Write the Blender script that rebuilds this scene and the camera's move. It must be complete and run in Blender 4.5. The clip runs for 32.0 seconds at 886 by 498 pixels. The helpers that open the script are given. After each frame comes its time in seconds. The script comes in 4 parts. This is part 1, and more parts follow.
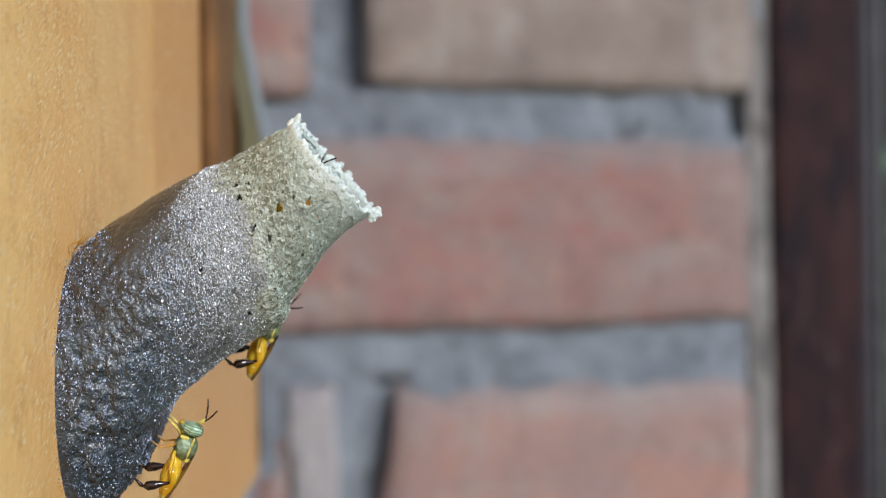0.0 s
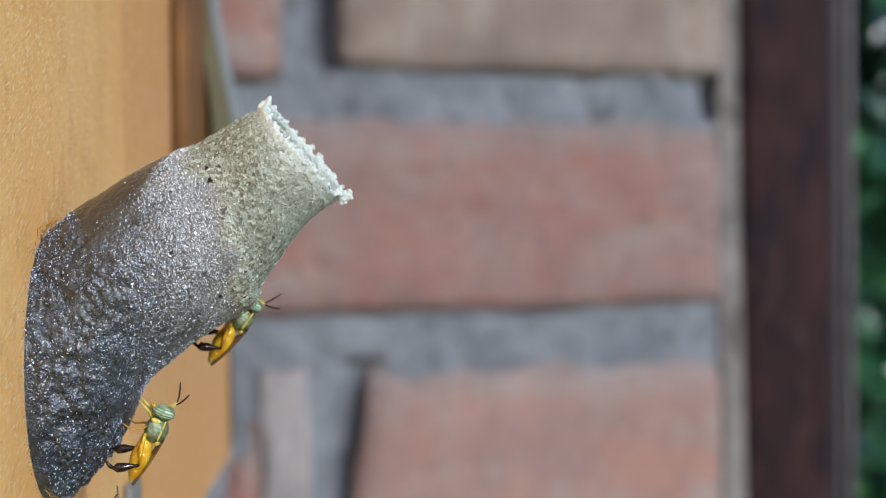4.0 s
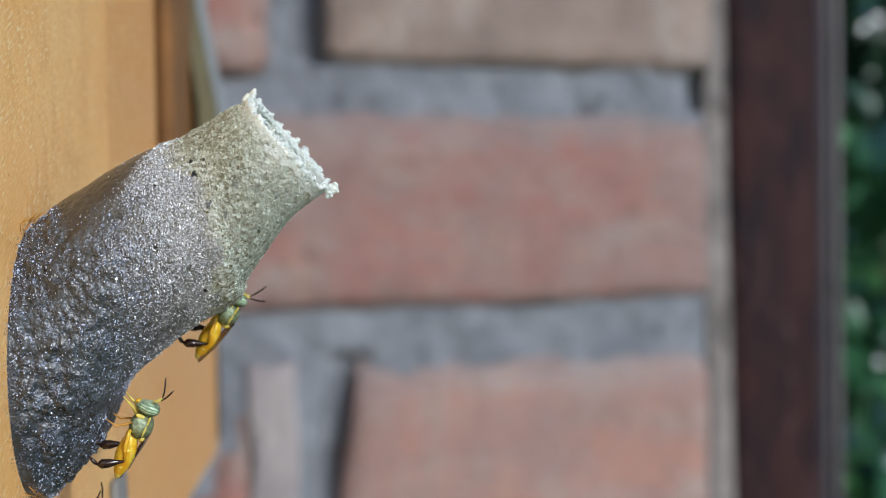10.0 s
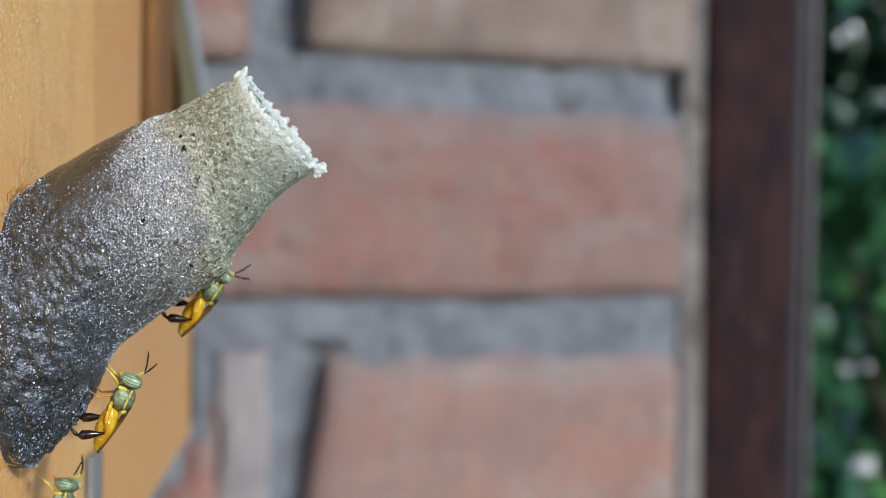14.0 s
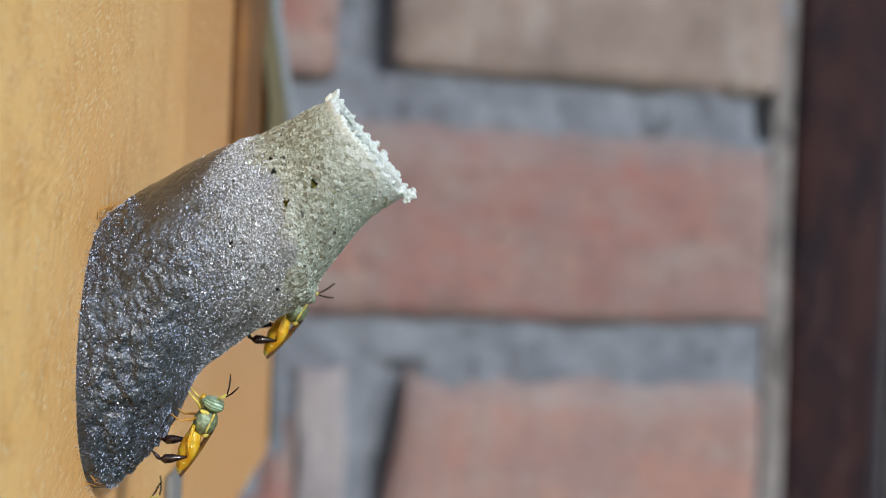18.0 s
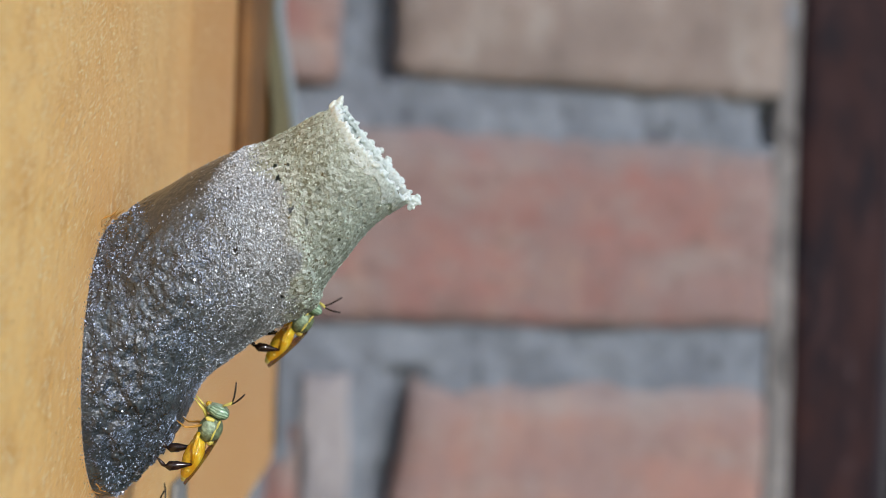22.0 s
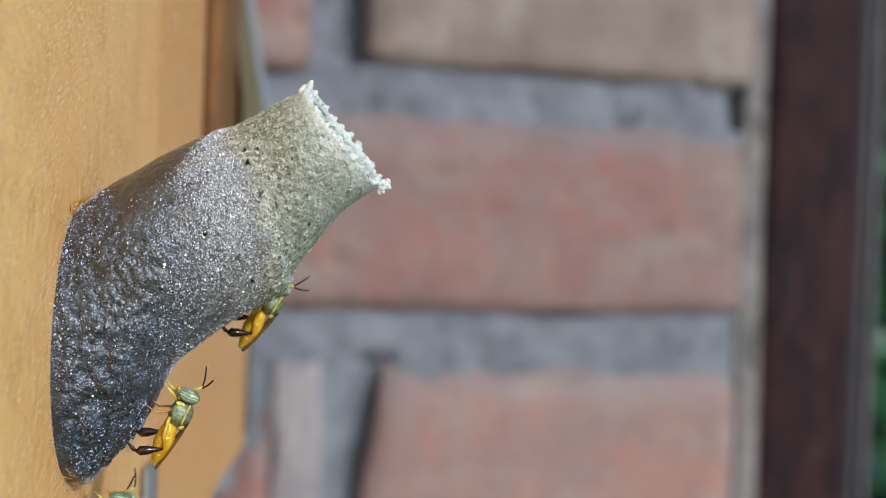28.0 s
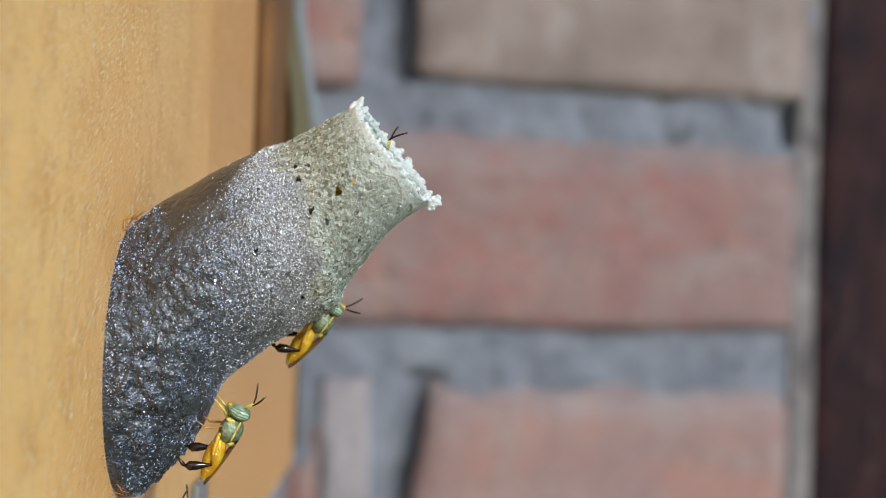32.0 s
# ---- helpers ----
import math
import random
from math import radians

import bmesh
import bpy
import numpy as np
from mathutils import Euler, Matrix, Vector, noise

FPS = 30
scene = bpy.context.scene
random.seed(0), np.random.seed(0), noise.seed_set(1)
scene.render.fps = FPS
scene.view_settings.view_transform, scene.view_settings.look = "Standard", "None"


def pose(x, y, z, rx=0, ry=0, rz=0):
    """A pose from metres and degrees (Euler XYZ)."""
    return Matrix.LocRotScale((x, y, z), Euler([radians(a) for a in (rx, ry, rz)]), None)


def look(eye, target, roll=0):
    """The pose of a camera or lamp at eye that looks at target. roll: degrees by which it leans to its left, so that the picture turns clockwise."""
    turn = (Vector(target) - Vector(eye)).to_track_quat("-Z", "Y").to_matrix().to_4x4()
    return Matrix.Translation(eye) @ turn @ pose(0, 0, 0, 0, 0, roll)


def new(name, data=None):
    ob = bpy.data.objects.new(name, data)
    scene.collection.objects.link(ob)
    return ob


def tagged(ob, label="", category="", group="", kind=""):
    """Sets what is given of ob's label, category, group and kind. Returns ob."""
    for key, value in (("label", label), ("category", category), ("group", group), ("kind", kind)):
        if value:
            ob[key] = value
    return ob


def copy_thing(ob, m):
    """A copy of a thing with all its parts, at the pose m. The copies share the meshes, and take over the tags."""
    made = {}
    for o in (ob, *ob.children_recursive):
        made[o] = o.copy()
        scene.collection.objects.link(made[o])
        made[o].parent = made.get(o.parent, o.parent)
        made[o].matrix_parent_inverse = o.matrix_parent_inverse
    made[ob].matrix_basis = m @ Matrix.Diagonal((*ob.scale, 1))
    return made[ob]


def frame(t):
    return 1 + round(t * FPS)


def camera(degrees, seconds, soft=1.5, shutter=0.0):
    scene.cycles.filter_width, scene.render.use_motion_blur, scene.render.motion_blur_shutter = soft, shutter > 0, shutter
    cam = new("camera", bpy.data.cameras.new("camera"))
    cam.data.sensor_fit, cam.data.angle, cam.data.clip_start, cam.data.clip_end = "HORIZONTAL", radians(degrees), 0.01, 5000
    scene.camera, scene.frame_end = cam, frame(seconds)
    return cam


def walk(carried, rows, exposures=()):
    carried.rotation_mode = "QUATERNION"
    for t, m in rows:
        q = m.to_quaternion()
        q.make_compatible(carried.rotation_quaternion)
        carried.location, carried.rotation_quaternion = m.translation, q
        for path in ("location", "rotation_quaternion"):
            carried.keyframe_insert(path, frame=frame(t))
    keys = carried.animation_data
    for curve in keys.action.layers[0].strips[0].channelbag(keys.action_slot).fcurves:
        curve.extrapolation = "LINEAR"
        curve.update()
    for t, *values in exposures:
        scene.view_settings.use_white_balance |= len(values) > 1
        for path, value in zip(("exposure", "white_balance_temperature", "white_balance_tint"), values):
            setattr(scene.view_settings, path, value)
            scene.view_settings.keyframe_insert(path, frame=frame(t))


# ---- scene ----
# Camera: hand-held close-up of a stingless-bee nest entrance, one lens.
import functools

MM = 0.001
HEIGHT = 1.2

cam = camera(40, 32.0, soft=0.75, shutter=0.5)
cam.data.dof.use_dof = True
cam.data.dof.focus_distance = 0.0625
cam.data.dof.aperture_fstop = 43.0
PATH = [
    (0.0, 0.00112, -0.06447, 1.20018, 90.528, 0.825, -0.877),
    (0.5, 0.00104, -0.06414, 1.20026, 89.669, 0.802, -1.143),
    (1.0, 0.00096, -0.06428, 1.20029, 89.736, 0.642, -1.394),
    (1.5, 0.00103, -0.06451, 1.20027, 89.732, 0.550, -1.823),
    (2.0, 0.00103, -0.06456, 1.20023, 89.884, 0.556, -1.943),
    (2.5, 0.00104, -0.06465, 1.20029, 90.053, 0.555, -1.513),
    (3.0, 0.00097, -0.06460, 1.20027, 89.997, 0.574, -2.480),
    (3.5, 0.00110, -0.06471, 1.20023, 89.923, 0.702, -2.290),
    (5.5, 0.00126, -0.06369, 1.20031, 88.723, 0.933, -2.076),
    (6.0, 0.00127, -0.06355, 1.20028, 88.772, 0.922, -1.878),
    (6.5, 0.00126, -0.06377, 1.20013, 88.637, 0.961, -2.370),
    (7.0, 0.00132, -0.06384, 1.20014, 88.849, 1.060, -2.407),
    (7.5, 0.00132, -0.06400, 1.20015, 89.464, 0.922, -2.066),
    (8.0, 0.00127, -0.06416, 1.20019, 89.377, 0.953, -2.318),
    (8.5, 0.00128, -0.06401, 1.20019, 89.243, 0.913, -2.477),
    (9.0, 0.00127, -0.06400, 1.20013, 89.195, 0.940, -2.463),
    (9.5, 0.00128, -0.06406, 1.20016, 89.215, 0.891, -2.769),
    (10.0, 0.00129, -0.06418, 1.20019, 89.365, 1.020, -2.727),
    (10.5, 0.00122, -0.06397, 1.20024, 89.447, 0.835, -1.992),
    (11.0, 0.00114, -0.06388, 1.20021, 89.106, 0.712, -2.478),
    (11.5, 0.00104, -0.06378, 1.20028, 89.329, 0.500, -1.572),
    (12.0, 0.00104, -0.06373, 1.20027, 89.238, 0.606, -1.705),
    (12.5, 0.00094, -0.06383, 1.20035, 89.361, 0.266, -1.851),
    (13.0, 0.00104, -0.06413, 1.20035, 89.451, 0.407, -2.261),
    (13.5, 0.00085, -0.06471, 1.19943, 89.306, -0.225, -3.776),
    (15.5, 0.00014, -0.06449, 1.19995, 89.048, -1.985, -3.472),
    (16.0, 0.00012, -0.06462, 1.19995, 89.037, -2.017, -3.974),
    (16.5, 0.00006, -0.06429, 1.20011, 88.773, -2.182, -2.606),
    (17.0, 0.00002, -0.06368, 1.20002, 89.287, -2.118, -1.191),
    (17.5, -0.00004, -0.06332, 1.20003, 89.309, -2.117, 0.024),
    (18.0, 0.00005, -0.06321, 1.20000, 89.968, -2.250, -0.277),
    (18.5, -0.00004, -0.06296, 1.20008, 90.142, -2.127, 0.448),
    (19.0, -0.00009, -0.06297, 1.20006, 90.176, -2.098, 0.270),
    (19.5, -0.00001, -0.06289, 1.20003, 90.206, -2.032, 0.560),
    (20.0, -0.00008, -0.06294, 1.20008, 90.172, -2.081, 0.296),
    (20.5, 0.00000, -0.06309, 1.20001, 90.230, -1.978, 0.071),
    (21.0, -0.00005, -0.06301, 1.20001, 90.237, -1.983, 0.391),
    (21.5, -0.00002, -0.06303, 1.20012, 90.157, -2.121, 0.138),
    (22.0, 0.00002, -0.06313, 1.20002, 90.241, -2.005, -0.084),
    (22.5, 0.00002, -0.06307, 1.19996, 90.300, -1.923, 0.110),
    (23.0, -0.00000, -0.06300, 1.20000, 90.000, -2.000, -0.000),
    (23.5, 0.00003, -0.06305, 1.19991, 90.015, -1.853, -0.231),
    (24.0, 0.00004, -0.06319, 1.19998, 90.015, -1.899, -0.638),
    (24.5, 0.00026, -0.06311, 1.19980, 89.786, -1.338, -0.912),
    (25.0, 0.00025, -0.06311, 1.19979, 89.848, -1.390, -0.522),
    (25.5, 0.00022, -0.06318, 1.19979, 89.957, -1.454, -0.906),
    (26.0, 0.00009, -0.06334, 1.19991, 90.050, -1.758, -1.566),
    (26.5, 0.00036, -0.06337, 1.19971, 89.780, -1.339, -1.528),
    (28.5, 0.00004, -0.06338, 1.19992, 89.658, -1.995, -1.421),
    (29.0, 0.00008, -0.06335, 1.19985, 89.702, -1.828, -1.328),
    (29.5, -0.00000, -0.06331, 1.19989, 89.770, -1.931, -0.778),
    (30.0, 0.00008, -0.06321, 1.19998, 89.886, -1.942, -0.711),
    (30.5, 0.00000, -0.06319, 1.19991, 89.901, -1.939, -0.445),
    (31.0, -0.00007, -0.06296, 1.19991, 89.997, -1.927, 0.232),
    (31.5, -0.00003, -0.06275, 1.19995, 90.041, -1.760, 1.174),
    (32.0, -0.00001, -0.06299, 1.19990, 90.355, -1.976, 0.850),
]
walk(cam, [(row[0], pose(*row[1:])) for row in PATH], exposures=[(0.0, 0.37, 5920, 10), (32.0, 0.37, 5920, 10)])

# World: bright shade outdoors, a soft sun behind the camera.
SUN_TO = Vector((0.52, -0.70, 0.45)).normalized()
world = bpy.data.worlds.new("sky")
scene.world = world
world.use_nodes = True
wn = world.node_tree.nodes
sky = wn.new("ShaderNodeTexSky")
sky.sky_type = "NISHITA"
sky.sun_disc = False
sky.sun_elevation = math.asin(SUN_TO.z)
sky.sun_rotation = math.atan2(SUN_TO.x, SUN_TO.y)
wn["Background"].inputs["Strength"].default_value = 0.11
world.node_tree.links.new(sky.outputs["Color"], wn["Background"].inputs["Color"])
sun = new("sun", bpy.data.lights.new("sun", "SUN"))
sun.data.energy = 2.0
sun.data.angle = radians(4)
sun.data.color = (1.0, 0.98, 0.94)
sun.matrix_world = look(SUN_TO * 5, (0, 0, 0))


# ---- materials ----
class Nodes:
    """A node material with short calls to wire it."""

    def __init__(self, name):
        self.mat = bpy.data.materials.new(name)
        self.mat.use_nodes = True
        self.tree = self.mat.node_tree
        self.bsdf = self.tree.nodes["Principled BSDF"]

    def node(self, kind, **values):
        n = self.tree.nodes.new(kind)
        for key, value in values.items():
            n.inputs[key.replace("_", " ")].default_value = value
        return n

    def link(self, a, b):
        self.tree.links.new(a, b)

    def coords(self, kind="Object"):
        return self.node("ShaderNodeTexCoord").outputs[kind]

    def noise(self, scale, detail=4.0, rough=0.55, vector=None, stretch=None):
        n = self.node("ShaderNodeTexNoise", Scale=scale, Detail=detail, Roughness=rough)
        v = vector or self.coords()
        if stretch:
            m = self.node("ShaderNodeMapping")
            m.inputs["Scale"].default_value = stretch
            self.link(v, m.inputs["Vector"])
            v = m.outputs["Vector"]
        self.link(v, n.inputs["Vector"])
        return n.outputs["Fac"]

    def ramp(self, fac, *stops):
        n = self.tree.nodes.new("ShaderNodeValToRGB")
        el = n.color_ramp.elements
        while len(el) < len(stops):
            el.new(0.5)
        for e, (at, colour) in zip(el, stops):
            e.position = at
            e.color = (*colour, 1) if len(colour) == 3 else colour
        self.link(fac, n.inputs["Fac"])
        return n.outputs["Color"]

    def mix(self, fac, a, b, how="MIX"):
        n = self.tree.nodes.new("ShaderNodeMix")
        n.data_type = "RGBA"
        n.blend_type = how
        for value, slot in ((fac, 0), (a, 6), (b, 7)):
            if isinstance(value, bpy.types.NodeSocket):
                self.link(value, n.inputs[slot])
            else:
                n.inputs[slot].default_value = value if slot == 0 else (*value, 1)
        return n.outputs[2]

    def math(self, how, a, b):
        n = self.tree.nodes.new("ShaderNodeMath")
        n.operation = how
        for value, slot in ((a, 0), (b, 1)):
            if isinstance(value, bpy.types.NodeSocket):
                self.link(value, n.inputs[slot])
            else:
                n.inputs[slot].default_value = value
        return n.outputs[0]

    def bump(self, height, strength=0.5, distance=0.001, under=None):
        n = self.node("ShaderNodeBump", Strength=strength, Distance=distance)
        self.link(height, n.inputs["Height"])
        if under is not None:
            self.link(under, n.inputs["Normal"])
        return n.outputs["Normal"]

    def finish(self, colour=None, rough=0.6, normal=None, metal=0.0, **more):
        for value, slot in ((colour, "Base Color"), (rough, "Roughness"), (metal, "Metallic"), (normal, "Normal")):
            if value is None:
                continue
            if isinstance(value, bpy.types.NodeSocket):
                self.link(value, self.bsdf.inputs[slot])
            else:
                self.bsdf.inputs[slot].default_value = (*value, 1) if isinstance(value, tuple) else value
        for key, value in more.items():
            self.bsdf.inputs[key.replace("_", " ")].default_value = value
        return self.mat


def painted_board(name="golden_varnish", deep=(0.82, 0.41, 0.11), lite=(0.90, 0.55, 0.19)):
    """Brushed varnish: a grainy film with small raised dashes, over faint wood grain."""
    n = Nodes(name)
    big = n.noise(17, 3)
    grain = n.noise(90, 5, stretch=(1, 1, 0.3))
    c = n.mix(n.ramp(big, (0.35, (0, 0, 0)), (0.65, (1, 1, 1))), lite, deep)
    # the colour turns paler and yellower towards the near edge of the board
    place = n.node("ShaderNodeSeparateXYZ")
    n.link(n.coords(), place.inputs["Vector"])
    blend_in = n.math("ADD", n.math("MULTIPLY", place.outputs["Y"], -60.0), n.math("SUBTRACT", n.noise(60, 4, 0.65), 0.5))
    c = n.mix(n.ramp(blend_in, (0.0, (0, 0, 0)), (0.75, (0.85, 0.85, 0.85))), c, (1.0, 0.645, 0.23))
    c = n.mix(n.ramp(grain, (0.45, (0, 0, 0)), (0.75, (0.25, 0.25, 0.25))), c, (0.80, 0.54, 0.24))
    turn = n.node("ShaderNodeMapping")
    turn.vector_type = "TEXTURE"
    turn.inputs["Rotation"].default_value = (radians(26), 0, 0)
    turn.inputs["Scale"].default_value = (1.0, 4.2, 1.0)
    n.link(n.coords(), turn.inputs["Vector"])
    strokes = n.noise(6200, 3, 0.6, vector=turn.outputs["Vector"])
    clump = n.ramp(n.noise(520, 4, 0.7), (0.42, (0.05, 0.05, 0.05)), (0.61, (1, 1, 1)))
    blotch = n.noise(260, 5, 0.7)
    c = n.mix(n.ramp(blotch, (0.46, (0, 0, 0)), (0.64, (0.6, 0.6, 0.6))), c, (0.70, 0.34, 0.075))
    # pale flecks and dark strokes: glints and shaded sides of the dashes, as colour
    flecks = n.mix(1.0, n.ramp(strokes, (0.555, (0, 0, 0)), (0.60, (1, 1, 1))), clump, "MULTIPLY")
    c = n.mix(flecks, c, (0.96, 0.77, 0.45))
    c = n.mix(n.ramp(strokes, (0.30, (0.4, 0.4, 0.4)), (0.38, (0, 0, 0))), c, (0.50, 0.22, 0.05))
    specks = n.noise(2300, 2, 0.5)
    c = n.mix(n.ramp(specks, (0.70, (0, 0, 0)), (0.76, (0.8, 0.8, 0.8))), c, (0.34, 0.14, 0.03))
    sweep = n.node("ShaderNodeMapping")
    sweep.vector_type = "TEXTURE"
    sweep.inputs["Rotation"].default_value = (radians(31), 0, 0)
    sweep.inputs["Scale"].default_value = (1.0, 7.0, 1.0)
    n.link(n.coords(), sweep.inputs["Vector"])
    brushed = n.noise(5200, 3, 0.6, vector=sweep.outputs["Vector"])
    # brush ridges brightened by colour for their glint
    ridge_glint = n.mix(1.0, n.ramp(brushed, (0.56, (0, 0, 0)), (0.63, (0.75, 0.75, 0.75))), n.ramp(n.noise(330, 4, 0.7), (0.42, (0.15, 0.15, 0.15)), (0.60, (1, 1, 1))), "MULTIPLY")
    c = n.mix(ridge_glint, c, (0.97, 0.75, 0.40))
    nm = n.bump(n.noise(900, 4, 0.65), 0.35, 0.0004, n.bump(strokes, 0.3, 0.00014, n.bump(brushed, 0.22, 0.00014)))
    return n.finish(c, 0.38, nm, Coat_Weight=0.15, Coat_Roughness=0.2, Specular_IOR_Level=0.5)


def dark_amber():
    n = Nodes("amber_rebate")
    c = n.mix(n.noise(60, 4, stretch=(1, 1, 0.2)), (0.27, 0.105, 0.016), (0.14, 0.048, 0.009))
    return n.finish(c, 0.6, n.bump(n.noise(300, 4), 0.3, 0.0004), Specular_IOR_Level=0.2)


def grey_strip():
    n = Nodes("weathered_grey_metal")
    c = n.mix(n.noise(120, 5), (0.36, 0.40, 0.42), (0.20, 0.22, 0.22))
    return n.finish(c, 0.55, n.bump(n.noise(500, 4), 0.3, 0.0003))


def resin():
    """Dark resin at the foot, a smooth brown skin on top, grey resin towards the pale green-grey wax of the mouth.
    The attribute along runs from 0 to 0.62 over the resin and on to 1 over the wax; skin marks the smooth part."""
    n = Nodes("nest_resin")
    a = n.tree.nodes.new("ShaderNodeAttribute")
    a.attribute_name = "along"
    k = n.tree.nodes.new("ShaderNodeAttribute")
    k.attribute_name = "skin"
    wob = n.noise(520, 5, 0.65)
    along = n.math("ADD", a.outputs["Fac"], n.math("MULTIPLY", n.math("SUBTRACT", wob, 0.5), 0.16))
    skin = n.ramp(n.math("ADD", k.outputs["Fac"], n.math("MULTIPLY", n.math("SUBTRACT", n.noise(900, 5, 0.65), 0.5), 0.7)),
                  (0.30, (0, 0, 0)), (0.66, (1, 1, 1)))
    # blue at the foot and grey by the wax: sky and sun sheen as colour
    base = n.ramp(along, (0.0, (0.019, 0.025, 0.037)), (0.28, (0.024, 0.029, 0.037)), (0.44, (0.105, 0.110, 0.116)),
                  (0.60, (0.205, 0.212, 0.215)), (0.635, (0.25, 0.26, 0.20)), (0.74, (0.31, 0.35, 0.265)), (0.84, (0.41, 0.475, 0.38)), (0.92, (0.54, 0.61, 0.53)), (1.0, (0.70, 0.76, 0.72)))
    stain = n.noise(430, 5, 0.65)
    stain = n.mix(1.0, n.ramp(stain, (0.50, (0, 0, 0)), (0.68, (0.5, 0.5, 0.5))), n.ramp(along, (0.1, (0.2, 0.2, 0.2)), (0.5, (1, 1, 1))), "MULTIPLY")
    c = n.mix(stain, base, (0.062, 0.060, 0.032))
    # broad olive patches in the wax
    olive = n.mix(1.0, n.ramp(n.noise(330, 3, 0.6), (0.45, (0, 0, 0)), (0.62, (0.5, 0.5, 0.5))), n.ramp(along, (0.61, (0, 0, 0)), (0.68, (1, 1, 1)), (0.95, (0.1, 0.1, 0.1))), "MULTIPLY")
    c = n.mix(olive, c, (0.215, 0.225, 0.14))
    film = n.mix(1.0, n.ramp(n.noise(620, 4, 0.65), (0.50, (0, 0, 0)), (0.60, (0.6, 0.6, 0.6))), n.ramp(along, (0.0, (1, 1, 1)), (0.40, (0.6, 0.6, 0.6)), (0.55, (0, 0, 0))), "MULTIPLY")
    c = n.mix(film, c, (0.060, 0.083, 0.108))
    # clods, with the shade of the hollows between them mixed in as dark colour
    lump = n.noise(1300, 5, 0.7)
    hollow_shade = n.ramp(along, (0.0, (0.012, 0.013, 0.015)), (0.45, (0.03, 0.03, 0.03)), (0.62, (0.07, 0.07, 0.066)), (0.66, (0.17, 0.15, 0.085)), (1.0, (0.38, 0.40, 0.32)))
    c = n.mix(n.ramp(lump, (0.38, (0.85, 0.85, 0.85)), (0.49, (0, 0, 0))), c, hollow_shade)
    # grains of wax, each with its own tint
    crumb = n.node("ShaderNodeTexVoronoi", Scale=5200.0)
    n.link(n.coords(), crumb.inputs["Vector"])
    tint = n.node("ShaderNodeSeparateColor")
    n.link(crumb.outputs["Color"], tint.inputs["Color"])
    flecks = n.ramp(tint.outputs["Red"], (0.0, (0.09, 0.082, 0.042)), (0.14, (0.24, 0.235, 0.17)), (0.6, (0.37, 0.40, 0.335)), (0.85, (0.50, 0.54, 0.48)), (1.0, (0.78, 0.82, 0.77)))
    c = n.mix(n.ramp(along, (0.605, (0.04, 0.04, 0.04)), (0.64, (0.7, 0.7, 0.7)), (0.86, (0.65, 0.65, 0.65)), (0.97, (0.25, 0.25, 0.25))), c, flecks)
    # pale specks painted for fine sun and sky glints
    glint_noise = n.noise(9000, 2, 0.7)
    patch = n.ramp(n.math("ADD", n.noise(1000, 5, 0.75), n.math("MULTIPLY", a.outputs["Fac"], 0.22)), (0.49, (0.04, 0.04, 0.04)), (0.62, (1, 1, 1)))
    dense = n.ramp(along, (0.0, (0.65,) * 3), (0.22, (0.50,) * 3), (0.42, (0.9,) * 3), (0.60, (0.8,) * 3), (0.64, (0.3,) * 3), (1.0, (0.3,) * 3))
    frost = n.mix(1.0, n.ramp(glint_noise, (0.53, (0, 0, 0)), (0.59, (0.75, 0.75, 0.75))), n.mix(1.0, patch, dense, "MULTIPLY"), "MULTIPLY")
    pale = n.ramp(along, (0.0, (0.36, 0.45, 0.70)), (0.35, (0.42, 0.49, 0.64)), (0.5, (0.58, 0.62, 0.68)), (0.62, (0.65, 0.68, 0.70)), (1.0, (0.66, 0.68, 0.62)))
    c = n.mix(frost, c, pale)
    brown = n.mix(n.noise(800, 4, 0.6), (0.060, 0.056, 0.053), (0.028, 0.026, 0.026))
    # sparks on the skin are glints painted as pale dots
    spark = n.ramp(n.noise(5200, 2, 0.7), (0.67, (0, 0, 0)), (0.72, (0.8, 0.8, 0.8)))
    c = n.mix(skin, c, n.mix(spark, brown, (0.48, 0.48, 0.46)))
    rough = n.ramp(along, (0.0, (0.24,) * 3), (0.58, (0.34,) * 3), (0.65, (0.45,) * 3), (1.0, (0.55,) * 3))
    # small pits in the wax, their dark insides painted without any depth
    dots = n.mix(1.0, n.ramp(n.noise(3600, 3, 0.6), (0.60, (0, 0, 0)), (0.65, (0.9, 0.9, 0.9))), n.ramp(along, (0.62, (0, 0, 0)), (0.66, (1, 1, 1)), (0.92, (0.25, 0.25, 0.25))), "MULTIPLY")
    c = n.mix(dots, c, (0.075, 0.066, 0.028))
    h1 = n.noise(1500, 3, 0.6)
    h2 = n.noise(7500, 1, 0.5)
    even = n.math("SUBTRACT", 1.0, n.math("MULTIPLY", skin, 0.75))
    soft = n.math("MULTIPLY", n.ramp(along, (0.60, (0.8, 0.8, 0.8)), (0.70, (0.6, 0.6, 0.6))), even)
    low = n.node("ShaderNodeBump", Distance=0.00012)
    n.link(h1, low.inputs["Height"])
    n.link(soft, low.inputs["Strength"])
    fine = n.node("ShaderNodeBump", Distance=0.0001)
    n.link(h2, fine.inputs["Height"])
    n.link(soft, fine.inputs["Strength"])
    n.link(low.outputs["Normal"], fine.inputs["Normal"])
    nm = n.bump(crumb.outputs["Distance"], 0.15, 0.00013, fine.outputs["Normal"])
    mat = n.finish(c, rough, nm, Specular_IOR_Level=0.8)
    # thin wax lets part of the light through
    blend_in = n.tree.nodes.new("ShaderNodeBsdfTranslucent")
